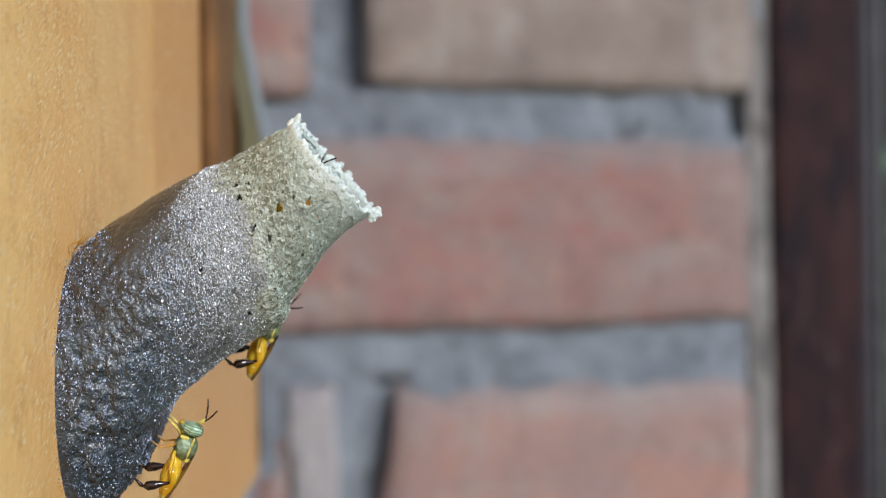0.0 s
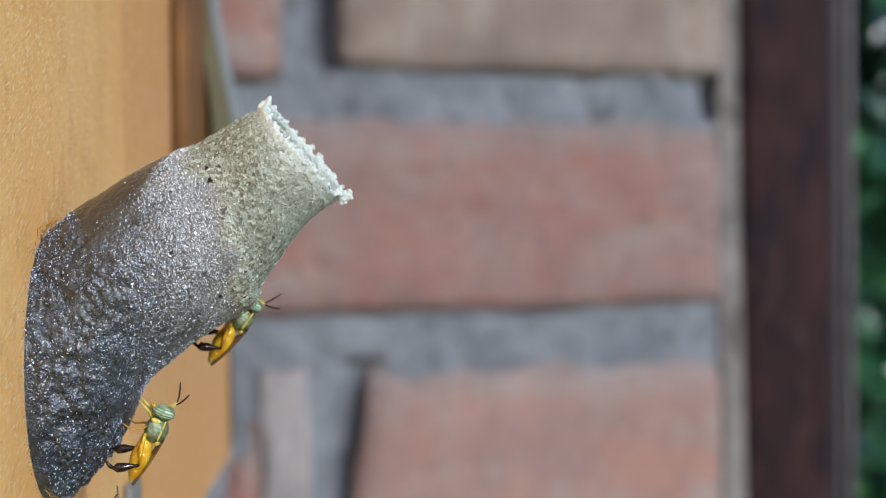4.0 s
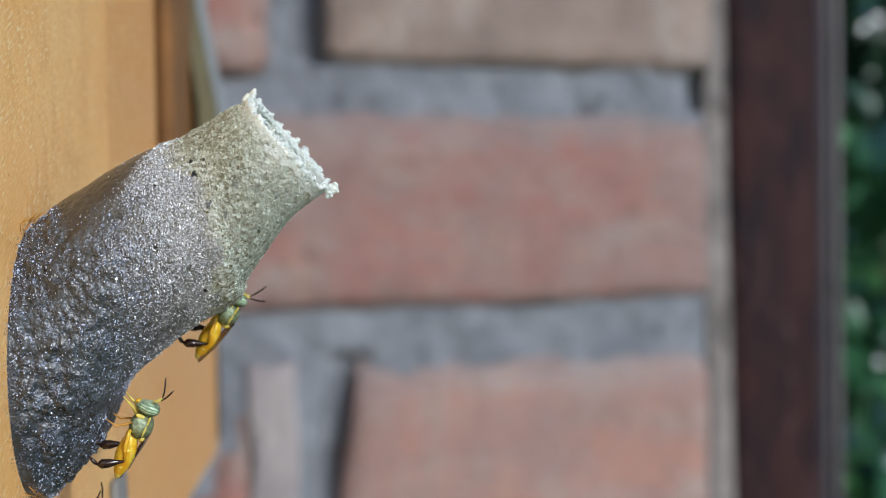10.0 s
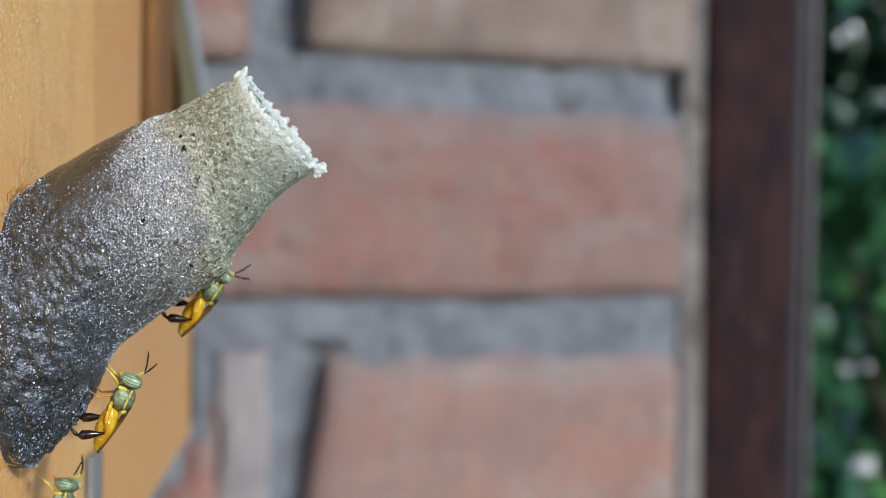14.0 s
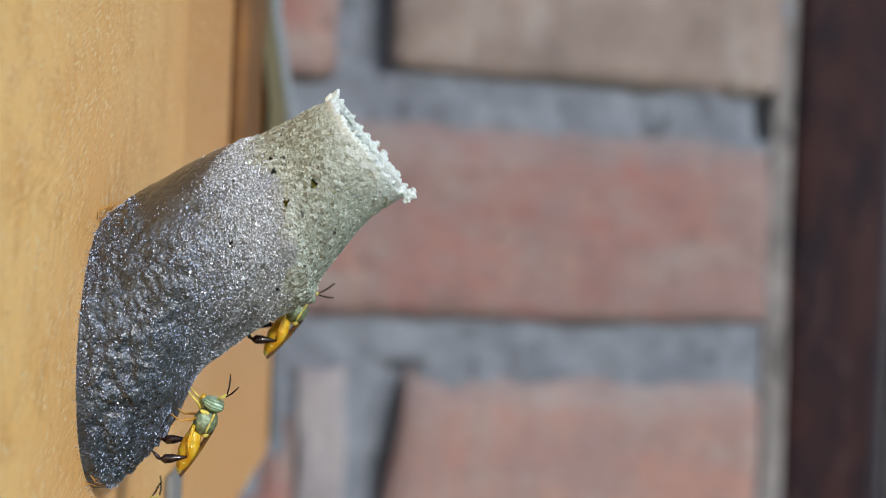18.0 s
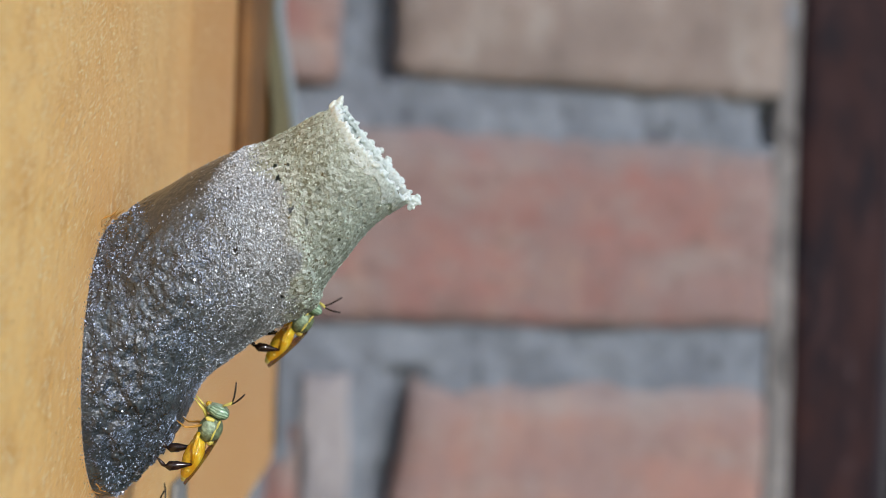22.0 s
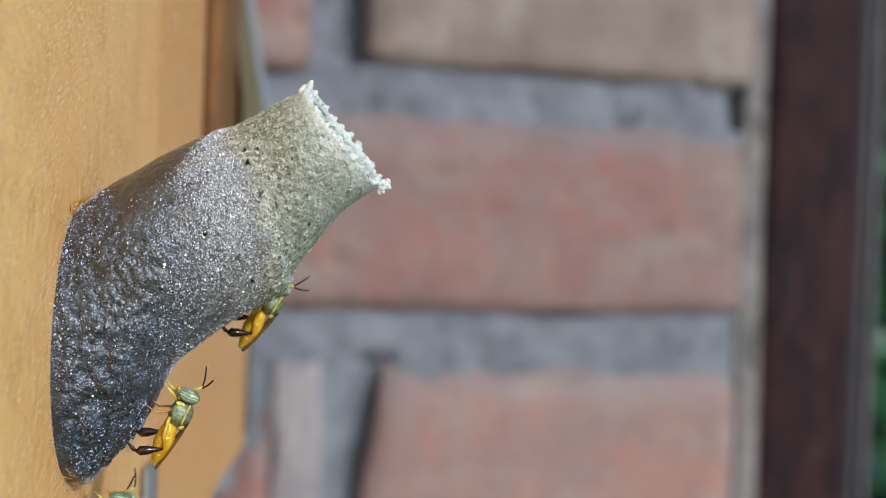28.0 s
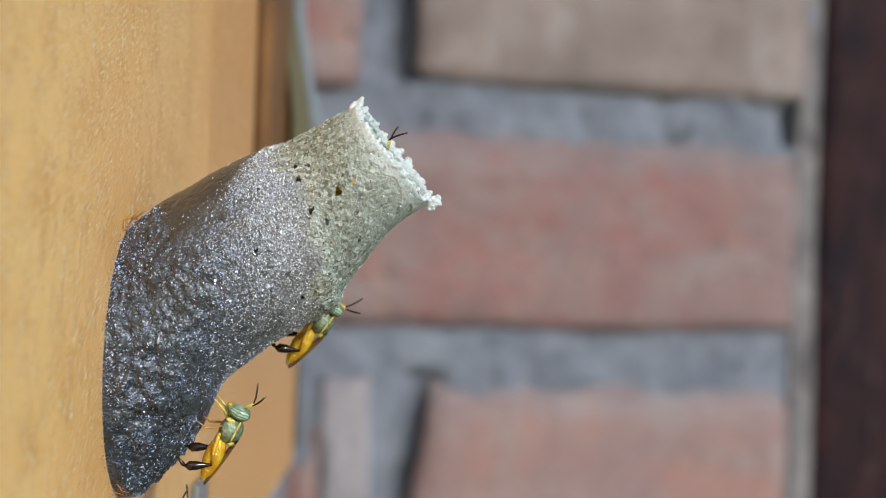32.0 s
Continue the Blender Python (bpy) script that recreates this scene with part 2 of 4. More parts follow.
    n.link(n.mix(1.0, c, (0.84, 0.92, 0.70), "MULTIPLY"), blend_in.inputs["Color"])
    both = n.tree.nodes.new("ShaderNodeMixShader")
    n.link(n.ramp(along, (0.60, (0, 0, 0)), (0.72, (0.25, 0.25, 0.25))), both.inputs[0])
    n.link(n.bsdf.outputs[0], both.inputs[1])
    n.link(blend_in.outputs[0], both.inputs[2])
    n.link(both.outputs[0], n.tree.nodes["Material Output"].inputs["Surface"])
    return mat


def grain_material(name, dark, lite, rough, shine=0.6):
    """Small grains, each a tint of its own between two colours."""
    n = Nodes(name)
    geo = n.tree.nodes.new("ShaderNodeNewGeometry")
    return n.finish(n.mix(geo.outputs["Random Per Island"], dark, lite), rough, None, Specular_IOR_Level=shine)


def plain(name, colour, rough=0.5, spread=0.25, scale=900.0, relief=0.0, relief_scale=3000.0, metal=0.0, **more):
    n = Nodes(name)
    dark = tuple(v * (1 - spread) for v in colour)
    lite = tuple(min(1, v * (1 + spread)) for v in colour)
    c = n.mix(n.ramp(n.noise(scale, 4), (0.3, (0, 0, 0)), (0.7, (1, 1, 1))), dark, lite)
    nm = n.bump(n.noise(relief_scale, 3), relief, 0.0002) if relief else None
    return n.finish(c, rough, nm, metal, **more)


def brick_material(name="fired_brick", red=(0.335, 0.142, 0.114), spots=0.55, chalky=0.8, lift=1.0):
    """Worn clay: dusty pink-grey skin, redder patches, upright drag marks, dark pits."""
    n = Nodes(name)
    info = n.tree.nodes.new("ShaderNodeObjectInfo")
    def tone(*c):
        return tuple(v * lift for v in c)
    pale = n.mix(info.outputs["Random"], tone(0.285, 0.185, 0.165), tone(0.305, 0.205, 0.185))
    blotch = n.noise(30, 5, 0.65, stretch=(0.8, 1, 1.1))
    c = n.mix(n.ramp(blotch, (0.46, (0, 0, 0)), (0.60, (0.8, 0.8, 0.8))), pale, red)
    chalk = n.noise(40, 6, 0.75, stretch=(0.8, 1, 1.5))
    c = n.mix(n.ramp(chalk, (0.47, (0, 0, 0)), (0.64, (chalky, chalky, chalky))), c, tone(0.33, 0.265, 0.235))
    drag = n.noise(80, 5, 0.65, stretch=(1.0, 1, 0.45))
    c = n.mix(n.ramp(drag, (0.55, (0, 0, 0)), (0.70, (0.55, 0.55, 0.55))), c, tone(0.42, 0.26, 0.19))
    c = n.mix(n.ramp(drag, (0.30, (0.6, 0.6, 0.6)), (0.43, (0, 0, 0))), c, tone(0.19, 0.10, 0.082))
    dirt = n.noise(95, 5, 0.75, stretch=(0.8, 1, 1.2))
    c = n.mix(n.ramp(dirt, (0.57, (0, 0, 0)), (0.68, (0.7, 0.7, 0.7))), c, tone(0.17, 0.11, 0.095))
    pits = n.noise(190, 4, 0.6)
    c = n.mix(n.ramp(pits, (0.57, (0, 0, 0)), (0.68, (spots, spots, spots))), c, tone(0.12, 0.07, 0.06))
    # mortar smeared thinly over the upper edge
    high = n.node("ShaderNodeSeparateXYZ")
    n.link(n.coords("Generated"), high.inputs["Vector"])
    smear = n.math("ADD", high.outputs["Z"], n.math("MULTIPLY", n.math("SUBTRACT", n.noise(85, 5, 0.7), 0.5), 0.38))
    c = n.mix(n.ramp(smear, (0.76, (0, 0, 0)), (0.99, (0.8, 0.8, 0.8))), c, tone(0.215, 0.195, 0.195))
    nm = n.bump(n.noise(380, 5, 0.7), 0.8, 0.0018)
    return n.finish(c, 0.85, nm)


def pale_brick_material():
    n = Nodes("sandy_brick")
    c = n.mix(n.ramp(n.noise(36, 5, 0.65), (0.38, (0, 0, 0)), (0.62, (1, 1, 1))), (0.325, 0.25, 0.21), (0.235, 0.18, 0.153))
    chalk = n.noise(70, 5, 0.7, stretch=(1.2, 1, 0.5))
    c = n.mix(n.ramp(chalk, (0.50, (0, 0, 0)), (0.66, (0.75, 0.75, 0.75))), c, (0.36, 0.305, 0.265))
    c = n.mix(n.ramp(chalk, (0.32, (0.5, 0.5, 0.5)), (0.42, (0, 0, 0))), c, (0.20, 0.135, 0.105))
    pits = n.noise(190, 4, 0.6)
    c = n.mix(n.ramp(pits, (0.57, (0, 0, 0)), (0.70, (0.6, 0.6, 0.6))), c, (0.13, 0.10, 0.085))
    return n.finish(c, 0.85, n.bump(n.noise(450, 5, 0.7), 0.7, 0.0014))


def mortar_material(name="grey_mortar", a=(0.30, 0.31, 0.335), b=(0.17, 0.175, 0.20)):
    n = Nodes(name)
    c = n.mix(n.ramp(n.noise(70, 5, 0.7), (0.38, (0, 0, 0)), (0.60, (1, 1, 1))), b, a)
    crack = n.noise(150, 3, 0.6, stretch=(1.0, 1, 0.4))
    c = n.mix(n.ramp(crack, (0.34, (0.8, 0.8, 0.8)), (0.41, (0, 0, 0))), c, tuple(v * 0.45 for v in b))
    lumps = n.noise(260, 5, 0.7)
    return n.finish(c, 0.9, n.bump(lumps, 0.6, 0.0016))


def post_material():
    n = Nodes("brown_paint")
    c = n.mix(n.ramp(n.noise(60, 5, 0.65, stretch=(1, 1, 0.35)), (0.36, (0, 0, 0)), (0.62, (1, 1, 1))), (0.040, 0.016, 0.014), (0.013, 0.009, 0.012))
    rust = n.noise(85, 5, 0.7, stretch=(1.3, 1, 0.5))
    c = n.mix(n.ramp(rust, (0.50, (0, 0, 0)), (0.64, (0.85, 0.85, 0.85))), c, (0.047, 0.022, 0.021))
    worn = n.noise(130, 4, 0.6, stretch=(1.3, 1, 0.6))
    c = n.mix(n.ramp(worn, (0.62, (0, 0, 0)), (0.72, (0.6, 0.6, 0.6))), c, (0.080, 0.052, 0.054))
    return n.finish(c, 0.75, n.bump(n.noise(600, 4), 0.3, 0.0005), Specular_IOR_Level=0.15)


def leaf_material(name, a, b):
    n = Nodes(name)
    geo = n.tree.nodes.new("ShaderNodeNewGeometry")
    c = n.mix(geo.outputs["Random Per Island"], a, b)
    return n.finish(c, 0.25, None, Specular_IOR_Level=0.8)


def striped_eye():
    n = Nodes("bee_eye")
    w = n.node("ShaderNodeTexWave", Scale=2300.0, Distortion=5.0, Detail=3.0)
    n.link(n.coords(), w.inputs["Vector"])
    c = n.mix(w.outputs["Fac"], (0.13, 0.23, 0.13), (0.45, 0.60, 0.42))
    c = n.mix(n.ramp(n.noise(3800, 4, 0.7), (0.50, (0, 0, 0)), (0.66, (0.7, 0.7, 0.7))), c, (0.14, 0.17, 0.09))
    return n.finish(c, 0.22)


def abdomen_material():
    """Glossy half-clear amber, yellower in patches, with faint darker rings."""
    n = Nodes("bee_orange")
    c = n.mix(n.ramp(n.noise(1300, 4, 0.6), (0.40, (0, 0, 0)), (0.62, (1, 1, 1))), (0.62, 0.31, 0.010), (0.74, 0.52, 0.03))
    c = n.mix(n.ramp(n.noise(2600, 4, 0.65), (0.53, (0, 0, 0)), (0.66, (0.8, 0.8, 0.8))), c, (0.34, 0.17, 0.012))
    c = n.mix(n.ramp(n.noise(3300, 3, 0.6, stretch=(0.6, 1, 1)), (0.60, (0, 0, 0)), (0.70, (0.8, 0.8, 0.8))), c, (0.86, 0.72, 0.22))
    return n.finish(c, 0.2, n.bump(n.noise(3200, 3), 0.35, 0.0003), Subsurface_Weight=0.3, Subsurface_Radius=(1.0, 0.5, 0.2), Subsurface_Scale=0.0003)


def wing_material():
    n = Nodes("bee_wing")
    c = n.mix(n.noise(2500, 3, stretch=(0.2, 1, 1)), (0.13, 0.06, 0.035), (0.25, 0.14, 0.085))
    return n.finish(c, 0.25, None, Alpha=0.82)


M_BOARD = painted_board()
M_FACING = painted_board("orange_varnish", (0.66, 0.305, 0.072), (0.73, 0.375, 0.105))
M_DARK_AMBER = dark_amber()
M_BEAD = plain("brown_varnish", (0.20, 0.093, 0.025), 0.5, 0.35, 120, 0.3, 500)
M_STRIP = grey_strip()
M_OLIVE = plain("olive_sheet", (0.165, 0.14, 0.065), 0.6, 0.3, 150, 0.3, 600)
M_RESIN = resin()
M_INSIDE = plain("tube_inside", (0.10, 0.085, 0.05), 0.7)
M_WAX = plain("white_wax", (0.60, 0.655, 0.625), 0.3, 0.1, 2.5, 0.3, 3.0, Subsurface_Weight=0.7, Subsurface_Radius=(1.0, 1.0, 1.0), Subsurface_Scale=0.0003)
M_GRAIN = grain_material("wax_grain", (0.20, 0.22, 0.15), (0.58, 0.66, 0.57), 0.3)
M_HUSK = grain_material("brown_husk", (0.05, 0.04, 0.016), (0.17, 0.13, 0.06), 0.5, 0.4)
# grains coloured as glints: pale sheen and the blue of the sky
M_PALE_GLINT = grain_material("pale_glint_grain", (0.13, 0.145, 0.17), (0.86, 0.92, 1.0), 0.16, 1.0)
M_BLUE_GLINT = grain_material("bluish_glint_grain", (0.07, 0.09, 0.14), (0.62, 0.73, 0.98), 0.15, 1.0)
M_FOOT = grain_material("resin_crumb", (0.22, 0.16, 0.10), (0.50, 0.42, 0.33), 0.4, 0.5)
M_BRICK = brick_material()
M_PEACH = brick_material("peach_brick", (0.42, 0.22, 0.17), 0.25, 0.85, 1.12)
M_PALE = pale_brick_material()
M_MORTAR = mortar_material("grey_mortar", (0.222, 0.236, 0.264), (0.142, 0.152, 0.174))
M_CEMENT = mortar_material("pale_cement", (0.255, 0.23, 0.215), (0.15, 0.135, 0.127))
M_FILLER = mortar_material("pale_filler", (0.385, 0.345, 0.34), (0.26, 0.232, 0.235))
M_POST = post_material()
M_GROOVE = plain("post_side_shade", (0.012, 0.010, 0.017), 0.7, 0.3, 80)
M_POSTEDGE = plain("lit_edge_grey", (0.085, 0.076, 0.080), 0.6, 0.25, 120)
M_GROUND = plain("grass_ground", (0.05, 0.08, 0.025), 0.9, 0.5, 6, 0.4, 40)
M_LEAF = leaf_material("shrub_leaf", (0.022, 0.085, 0.040), (0.075, 0.20, 0.060))
M_LEAF2 = leaf_material("hedge_leaf", (0.010, 0.034, 0.018), (0.030, 0.070, 0.038))
M_WHITE_GLINT = plain("white_glint", (0.82, 0.83, 0.80), 0.6, 0.08, 60)
M_BARK = plain("bark", (0.10, 0.075, 0.05), 0.9, 0.4, 60, 0.5, 200)
M_DARK_EDGE = plain("near_black_edge", (0.030, 0.026, 0.018), 0.8, 0.4, 200)
M_STRAP = plain("dull_grey_strap", (0.24, 0.235, 0.225), 0.7, 0.3, 300, 0.2)
M_STAND = plain("grey_wood", (0.22, 0.17, 0.12), 0.8, 0.3, 40, 0.4, 300)
M_EYE = striped_eye()
M_PLATE = plain("bee_side_plate", (0.27, 0.34, 0.22), 0.4, 0.6, 4200, 0.6)
M_THORAX = plain("bee_thorax", (0.15, 0.18, 0.095), 0.4, 0.65, 3600, 0.6)
M_YELLOW = plain("bee_yellow", (0.66, 0.55, 0.11), 0.4, 0.4, 3600, 0.3)
M_ORANGE = abdomen_material()
M_AMBER = plain("bee_leg_amber", (0.52, 0.25, 0.03), 0.35, 0.3, 2500)
M_DARK = plain("bee_dark", (0.022, 0.010, 0.007), 0.16, 0.4, 2500)
M_WING = wing_material()


# ---- mesh helpers ----
def mesh_of(name, bm, material, smooth=True):
    me = bpy.data.meshes.new(name)
    bm.normal_update()
    bm.to_mesh(me)
    bm.free()
    me.materials.append(material)
    if smooth:
        me.polygons.foreach_set("use_smooth", [True] * len(me.polygons))
    return me


def part(name, bm, material, parent=None, label="", smooth=True):
    ob = new(name, mesh_of(name, bm, material, smooth))
    if parent is not None:
        ob.parent = parent
    if label:
        ob["label"] = label
    return ob


def shared(name, me, parent, m):
    ob = new(name, me)
    ob.parent = parent
    ob.matrix_basis = m
    return ob


def box(x0, x1, y0, y1, z0, z1, bevel=0.0, cuts=0):
    bm = bmesh.new()
    bmesh.ops.create_cube(bm, size=1.0)
    for v in bm.verts:
        v.co = Vector(((x0 + x1) / 2 + v.co.x * (x1 - x0), (y0 + y1) / 2 + v.co.y * (y1 - y0), (z0 + z1) / 2 + v.co.z * (z1 - z0)))
    if cuts:
        bmesh.ops.subdivide_edges(bm, edges=bm.edges[:], cuts=cuts, use_grid_fill=True)
    if bevel:
        bmesh.ops.bevel(bm, geom=bm.edges[:], offset=bevel, segments=2, affect="EDGES", clamp_overlap=True)
    return bm


def blob(centre, radii, turn=None, rings=10, sides=14, bm=None, pinch=0.0):
    """An ellipsoid; pinch tapers it towards -x."""
    bm = bm or bmesh.new()
    made = bmesh.ops.create_uvsphere(bm, u_segments=sides, v_segments=rings, radius=1.0)["verts"]
    m = Matrix.Translation(centre) @ (turn.to_4x4() if turn else Matrix.Identity(4))
    for v in made:
        k = 1 + pinch * min(0.0, v.co.x)
        v.co = m @ Vector((v.co.x * radii[0], v.co.y * radii[1] * k, v.co.z * radii[2] * k))
    return bm


def tube_along(points, radii, sides=7, bm=None):
    """A tapered round strand through the points."""
    bm = bm or bmesh.new()
    pts = [Vector(p) for p in points]
    rings = []
    for i, p in enumerate(pts):
        way = (pts[min(i + 1, len(pts) - 1)] - pts[max(i - 1, 0)]).normalized()
        side = way.cross(Vector((0.3, 0.9, 0.31))).normalized()
        up = way.cross(side)
        rings.append([bm.verts.new(p + radii[i] * (math.cos(a) * side + math.sin(a) * up)) for a in (2 * math.pi * k / sides for k in range(sides))])
    for a, b in zip(rings, rings[1:]):
        for k in range(sides):
            bm.faces.new((a[k], a[(k + 1) % sides], b[(k + 1) % sides], b[k]))
    bm.faces.new(rings[0][::-1])
    bm.faces.new(rings[-1])
    return bm


def from_lists(name, verts, faces, material, smooth=True):
    me = bpy.data.meshes.new(name)
    me.from_pydata(verts, [], faces)
    me.materials.append(material)
    if smooth:
        me.polygons.foreach_set("use_smooth", [True] * len(me.polygons))
    me.update()
    return me


# ---- the ground and the garden ----
def ground():
    bm = bmesh.new()
    bmesh.ops.create_grid(bm, x_segments=60, y_segments=60, size=1.0)
    for v in bm.verts:
        r = Vector((v.co.x, v.co.y))
        v.co.x *= 2500 * (abs(v.co.x) ** 3 + 0.002)
        v.co.y *= 2500 * (abs(v.co.y) ** 3 + 0.002)
        if r.length > 0.12:
            v.co.z = 0.03 * noise.noise(Vector((v.co.x, v.co.y, 0)) * 0.4)
    tagged(part("ground", bm, M_GROUND), "rough green grass ground of the garden", "ground", kind="structure")


def leaves(rng, count, place, size, bend=0.25):
    """Many small pointed leaves of six triangles each, as lists."""
    verts, faces = [], []
    for _ in range(count):
        p = place(rng)
        s = size * rng.uniform(0.6, 1.3)
        turn = Euler((rng.uniform(-1.2, 1.2), rng.uniform(-1.2, 1.2), rng.uniform(0, 6.3))).to_matrix()
        base = len(verts)
        for x, y, z in ((0, 0, 0), (0.3, 0.22, bend * 0.3), (0.3, -0.22, bend * 0.3), (0.3, 0, 0.02), (0.7, 0.18, 0.1), (0.7, -0.18, 0.1), (0.7, 0, -0.03), (1.05, 0, -bend)):
            verts.append(p + turn @ Vector((x, y, z)) * s)
        faces += [(base, base + 3, base + 1), (base, base + 2, base + 3), (base + 1, base + 3, base + 6, base + 4),
                  (base + 3, base + 2, base + 5, base + 6), (base + 4, base + 6, base + 7), (base + 6, base + 5, base + 7)]
    return verts, faces


def shrub(x, y, height, spread, count, size, material, seed, label):
    rng = random.Random(seed)
    root = new("shrub")
    root.location = (x, y, 0)
    tagged(root, label, "shrub", "garden shrubs")
    clumps = []
    for k in range(9):
        a, r = rng.uniform(0, 6.28), spread * rng.uniform(0.15, 0.8)
        tip = Vector((r * math.cos(a), r * math.sin(a), height * rng.uniform(0.35, 0.95)))
        mid = Vector((tip.x * 0.35, tip.y * 0.35, tip.z * 0.5))
        part("stem", tube_along([(0, 0, 0), mid, tip], [0.03, 0.018, 0.006]), M_BARK, root)
        clumps += [tip, mid.lerp(tip, 0.5), mid]

    def place(g):
        c = g.choice(clumps)
        return c + Vector((g.gauss(0, 0.16), g.gauss(0, 0.16), g.gauss(0, 0.17))) * spread
    v, f = leaves(rng, count, place, size)
    crown = new("crown", from_lists("crown", v, f, material))
    crown.parent = root
    tagged(crown, kind="stuff")
    return root


def blossom(parent, x, y, z, r, seed):
    """A small white cluster of petals standing in for a bright glint among the leaves."""
    rng = random.Random(seed)
    bm = bmesh.new()
    for k in range(14):
        turn = Euler((rng.uniform(-0.9, 0.9), rng.uniform(-0.9, 0.9), k * 0.9)).to_matrix()
        blob(turn @ Vector((0.5 * r, 0, 0)), (0.5 * r, 0.3 * r, 0.08 * r), turn, 5, 7, bm)
    blob(Vector((0, 0, 0)), (0.62 * r, 0.62 * r, 0.55 * r), None, 6, 9, bm)
    ob = part("blossom", bm, M_WHITE_GLINT, parent, "white petal cluster standing for a glint")
    ob.location = Vector((x, y, z)) - parent.location


def garden():
    bush = shrub(0.95, 1.75, 1.48, 0.75, 1600, 0.13, M_LEAF, 5, "leafy green garden shrub in shade beyond the brown post")
    shrub(1.75, 2.3, 1.9, 0.8, 1500, 0.12, M_LEAF, 6, "leafy green garden shrub growing on the grass")
    for k, (x, y, z, r) in enumerate(((0.618, 1.38, 0.919, 0.020), (0.675, 1.48, 1.10, 0.016), (0.51, 1.17, 1.061, 0.0065), (0.532, 1.17, 1.063, 0.0065), (0.635, 1.49, 1.40, 0.005))):
        blossom(bush, x, y, z, r, k)
    for k in range(7):
        shrub(0.3 + 0.75 * k, 3.6 + 0.25 * (k % 3), 2.9, 1.0, 5600, 0.13, M_LEAF2, 20 + k, "dense dark green hedge bush at the back of the garden")


# ---- the brick wall ----
WALL = Matrix.Translation((0, 0.263, HEIGHT)) @ pose(0, 0, 0, 0, 0, 14.25)


def worn_brick(name, w, h, deep, seed, material, wear=1.0, cuts=11, shear=0.0, slump=0.0, sunk=False):
    """A brick with rounded, uneven arrises; its front lies in y = 0, its corner at the origin."""
    bm = box(0, w, 0, deep, 0, h, cuts=cuts)
    r = 3.5 * MM
    for v in bm.verts:
        c = v.co
        inner = Vector((min(max(c.x, r), w - r), min(max(c.y, r), deep - r), min(max(c.z, r), h - r)))
        d = c - inner
        if d.length > r:
            c = inner + d.normalized() * r
        p = c * 1000
        n1 = noise.noise_vector(Vector((p.x * 0.05 + seed * 7, p.y * 0.05, p.z * 0.05)))
        n2 = noise.noise_vector(Vector((p.x * 0.2 + seed * 3, p.y * 0.2, p.z * 0.2)))
        # everything above a slanting line sinks, so the wall by the hive shades darker
        if sunk:
            above = 14 * MM + (w - c.x) * 1.84 - (h - c.z)
            c = c + Vector((0, 13 * MM * min(1.0, max(0.0, above / (5 * MM))), 0))
        c = c + Vector((0, slump * max(0.0, (c.z - h + 13 * MM) / (13 * MM)) ** 2, 0))
        v.co = c + (n1 * 1.1 + n2 * 0.6) * MM * wear - Vector(((1 - c.x / w) * (h - c.z) * shear, 0, 0))
    return mesh_of(name, bm, material)


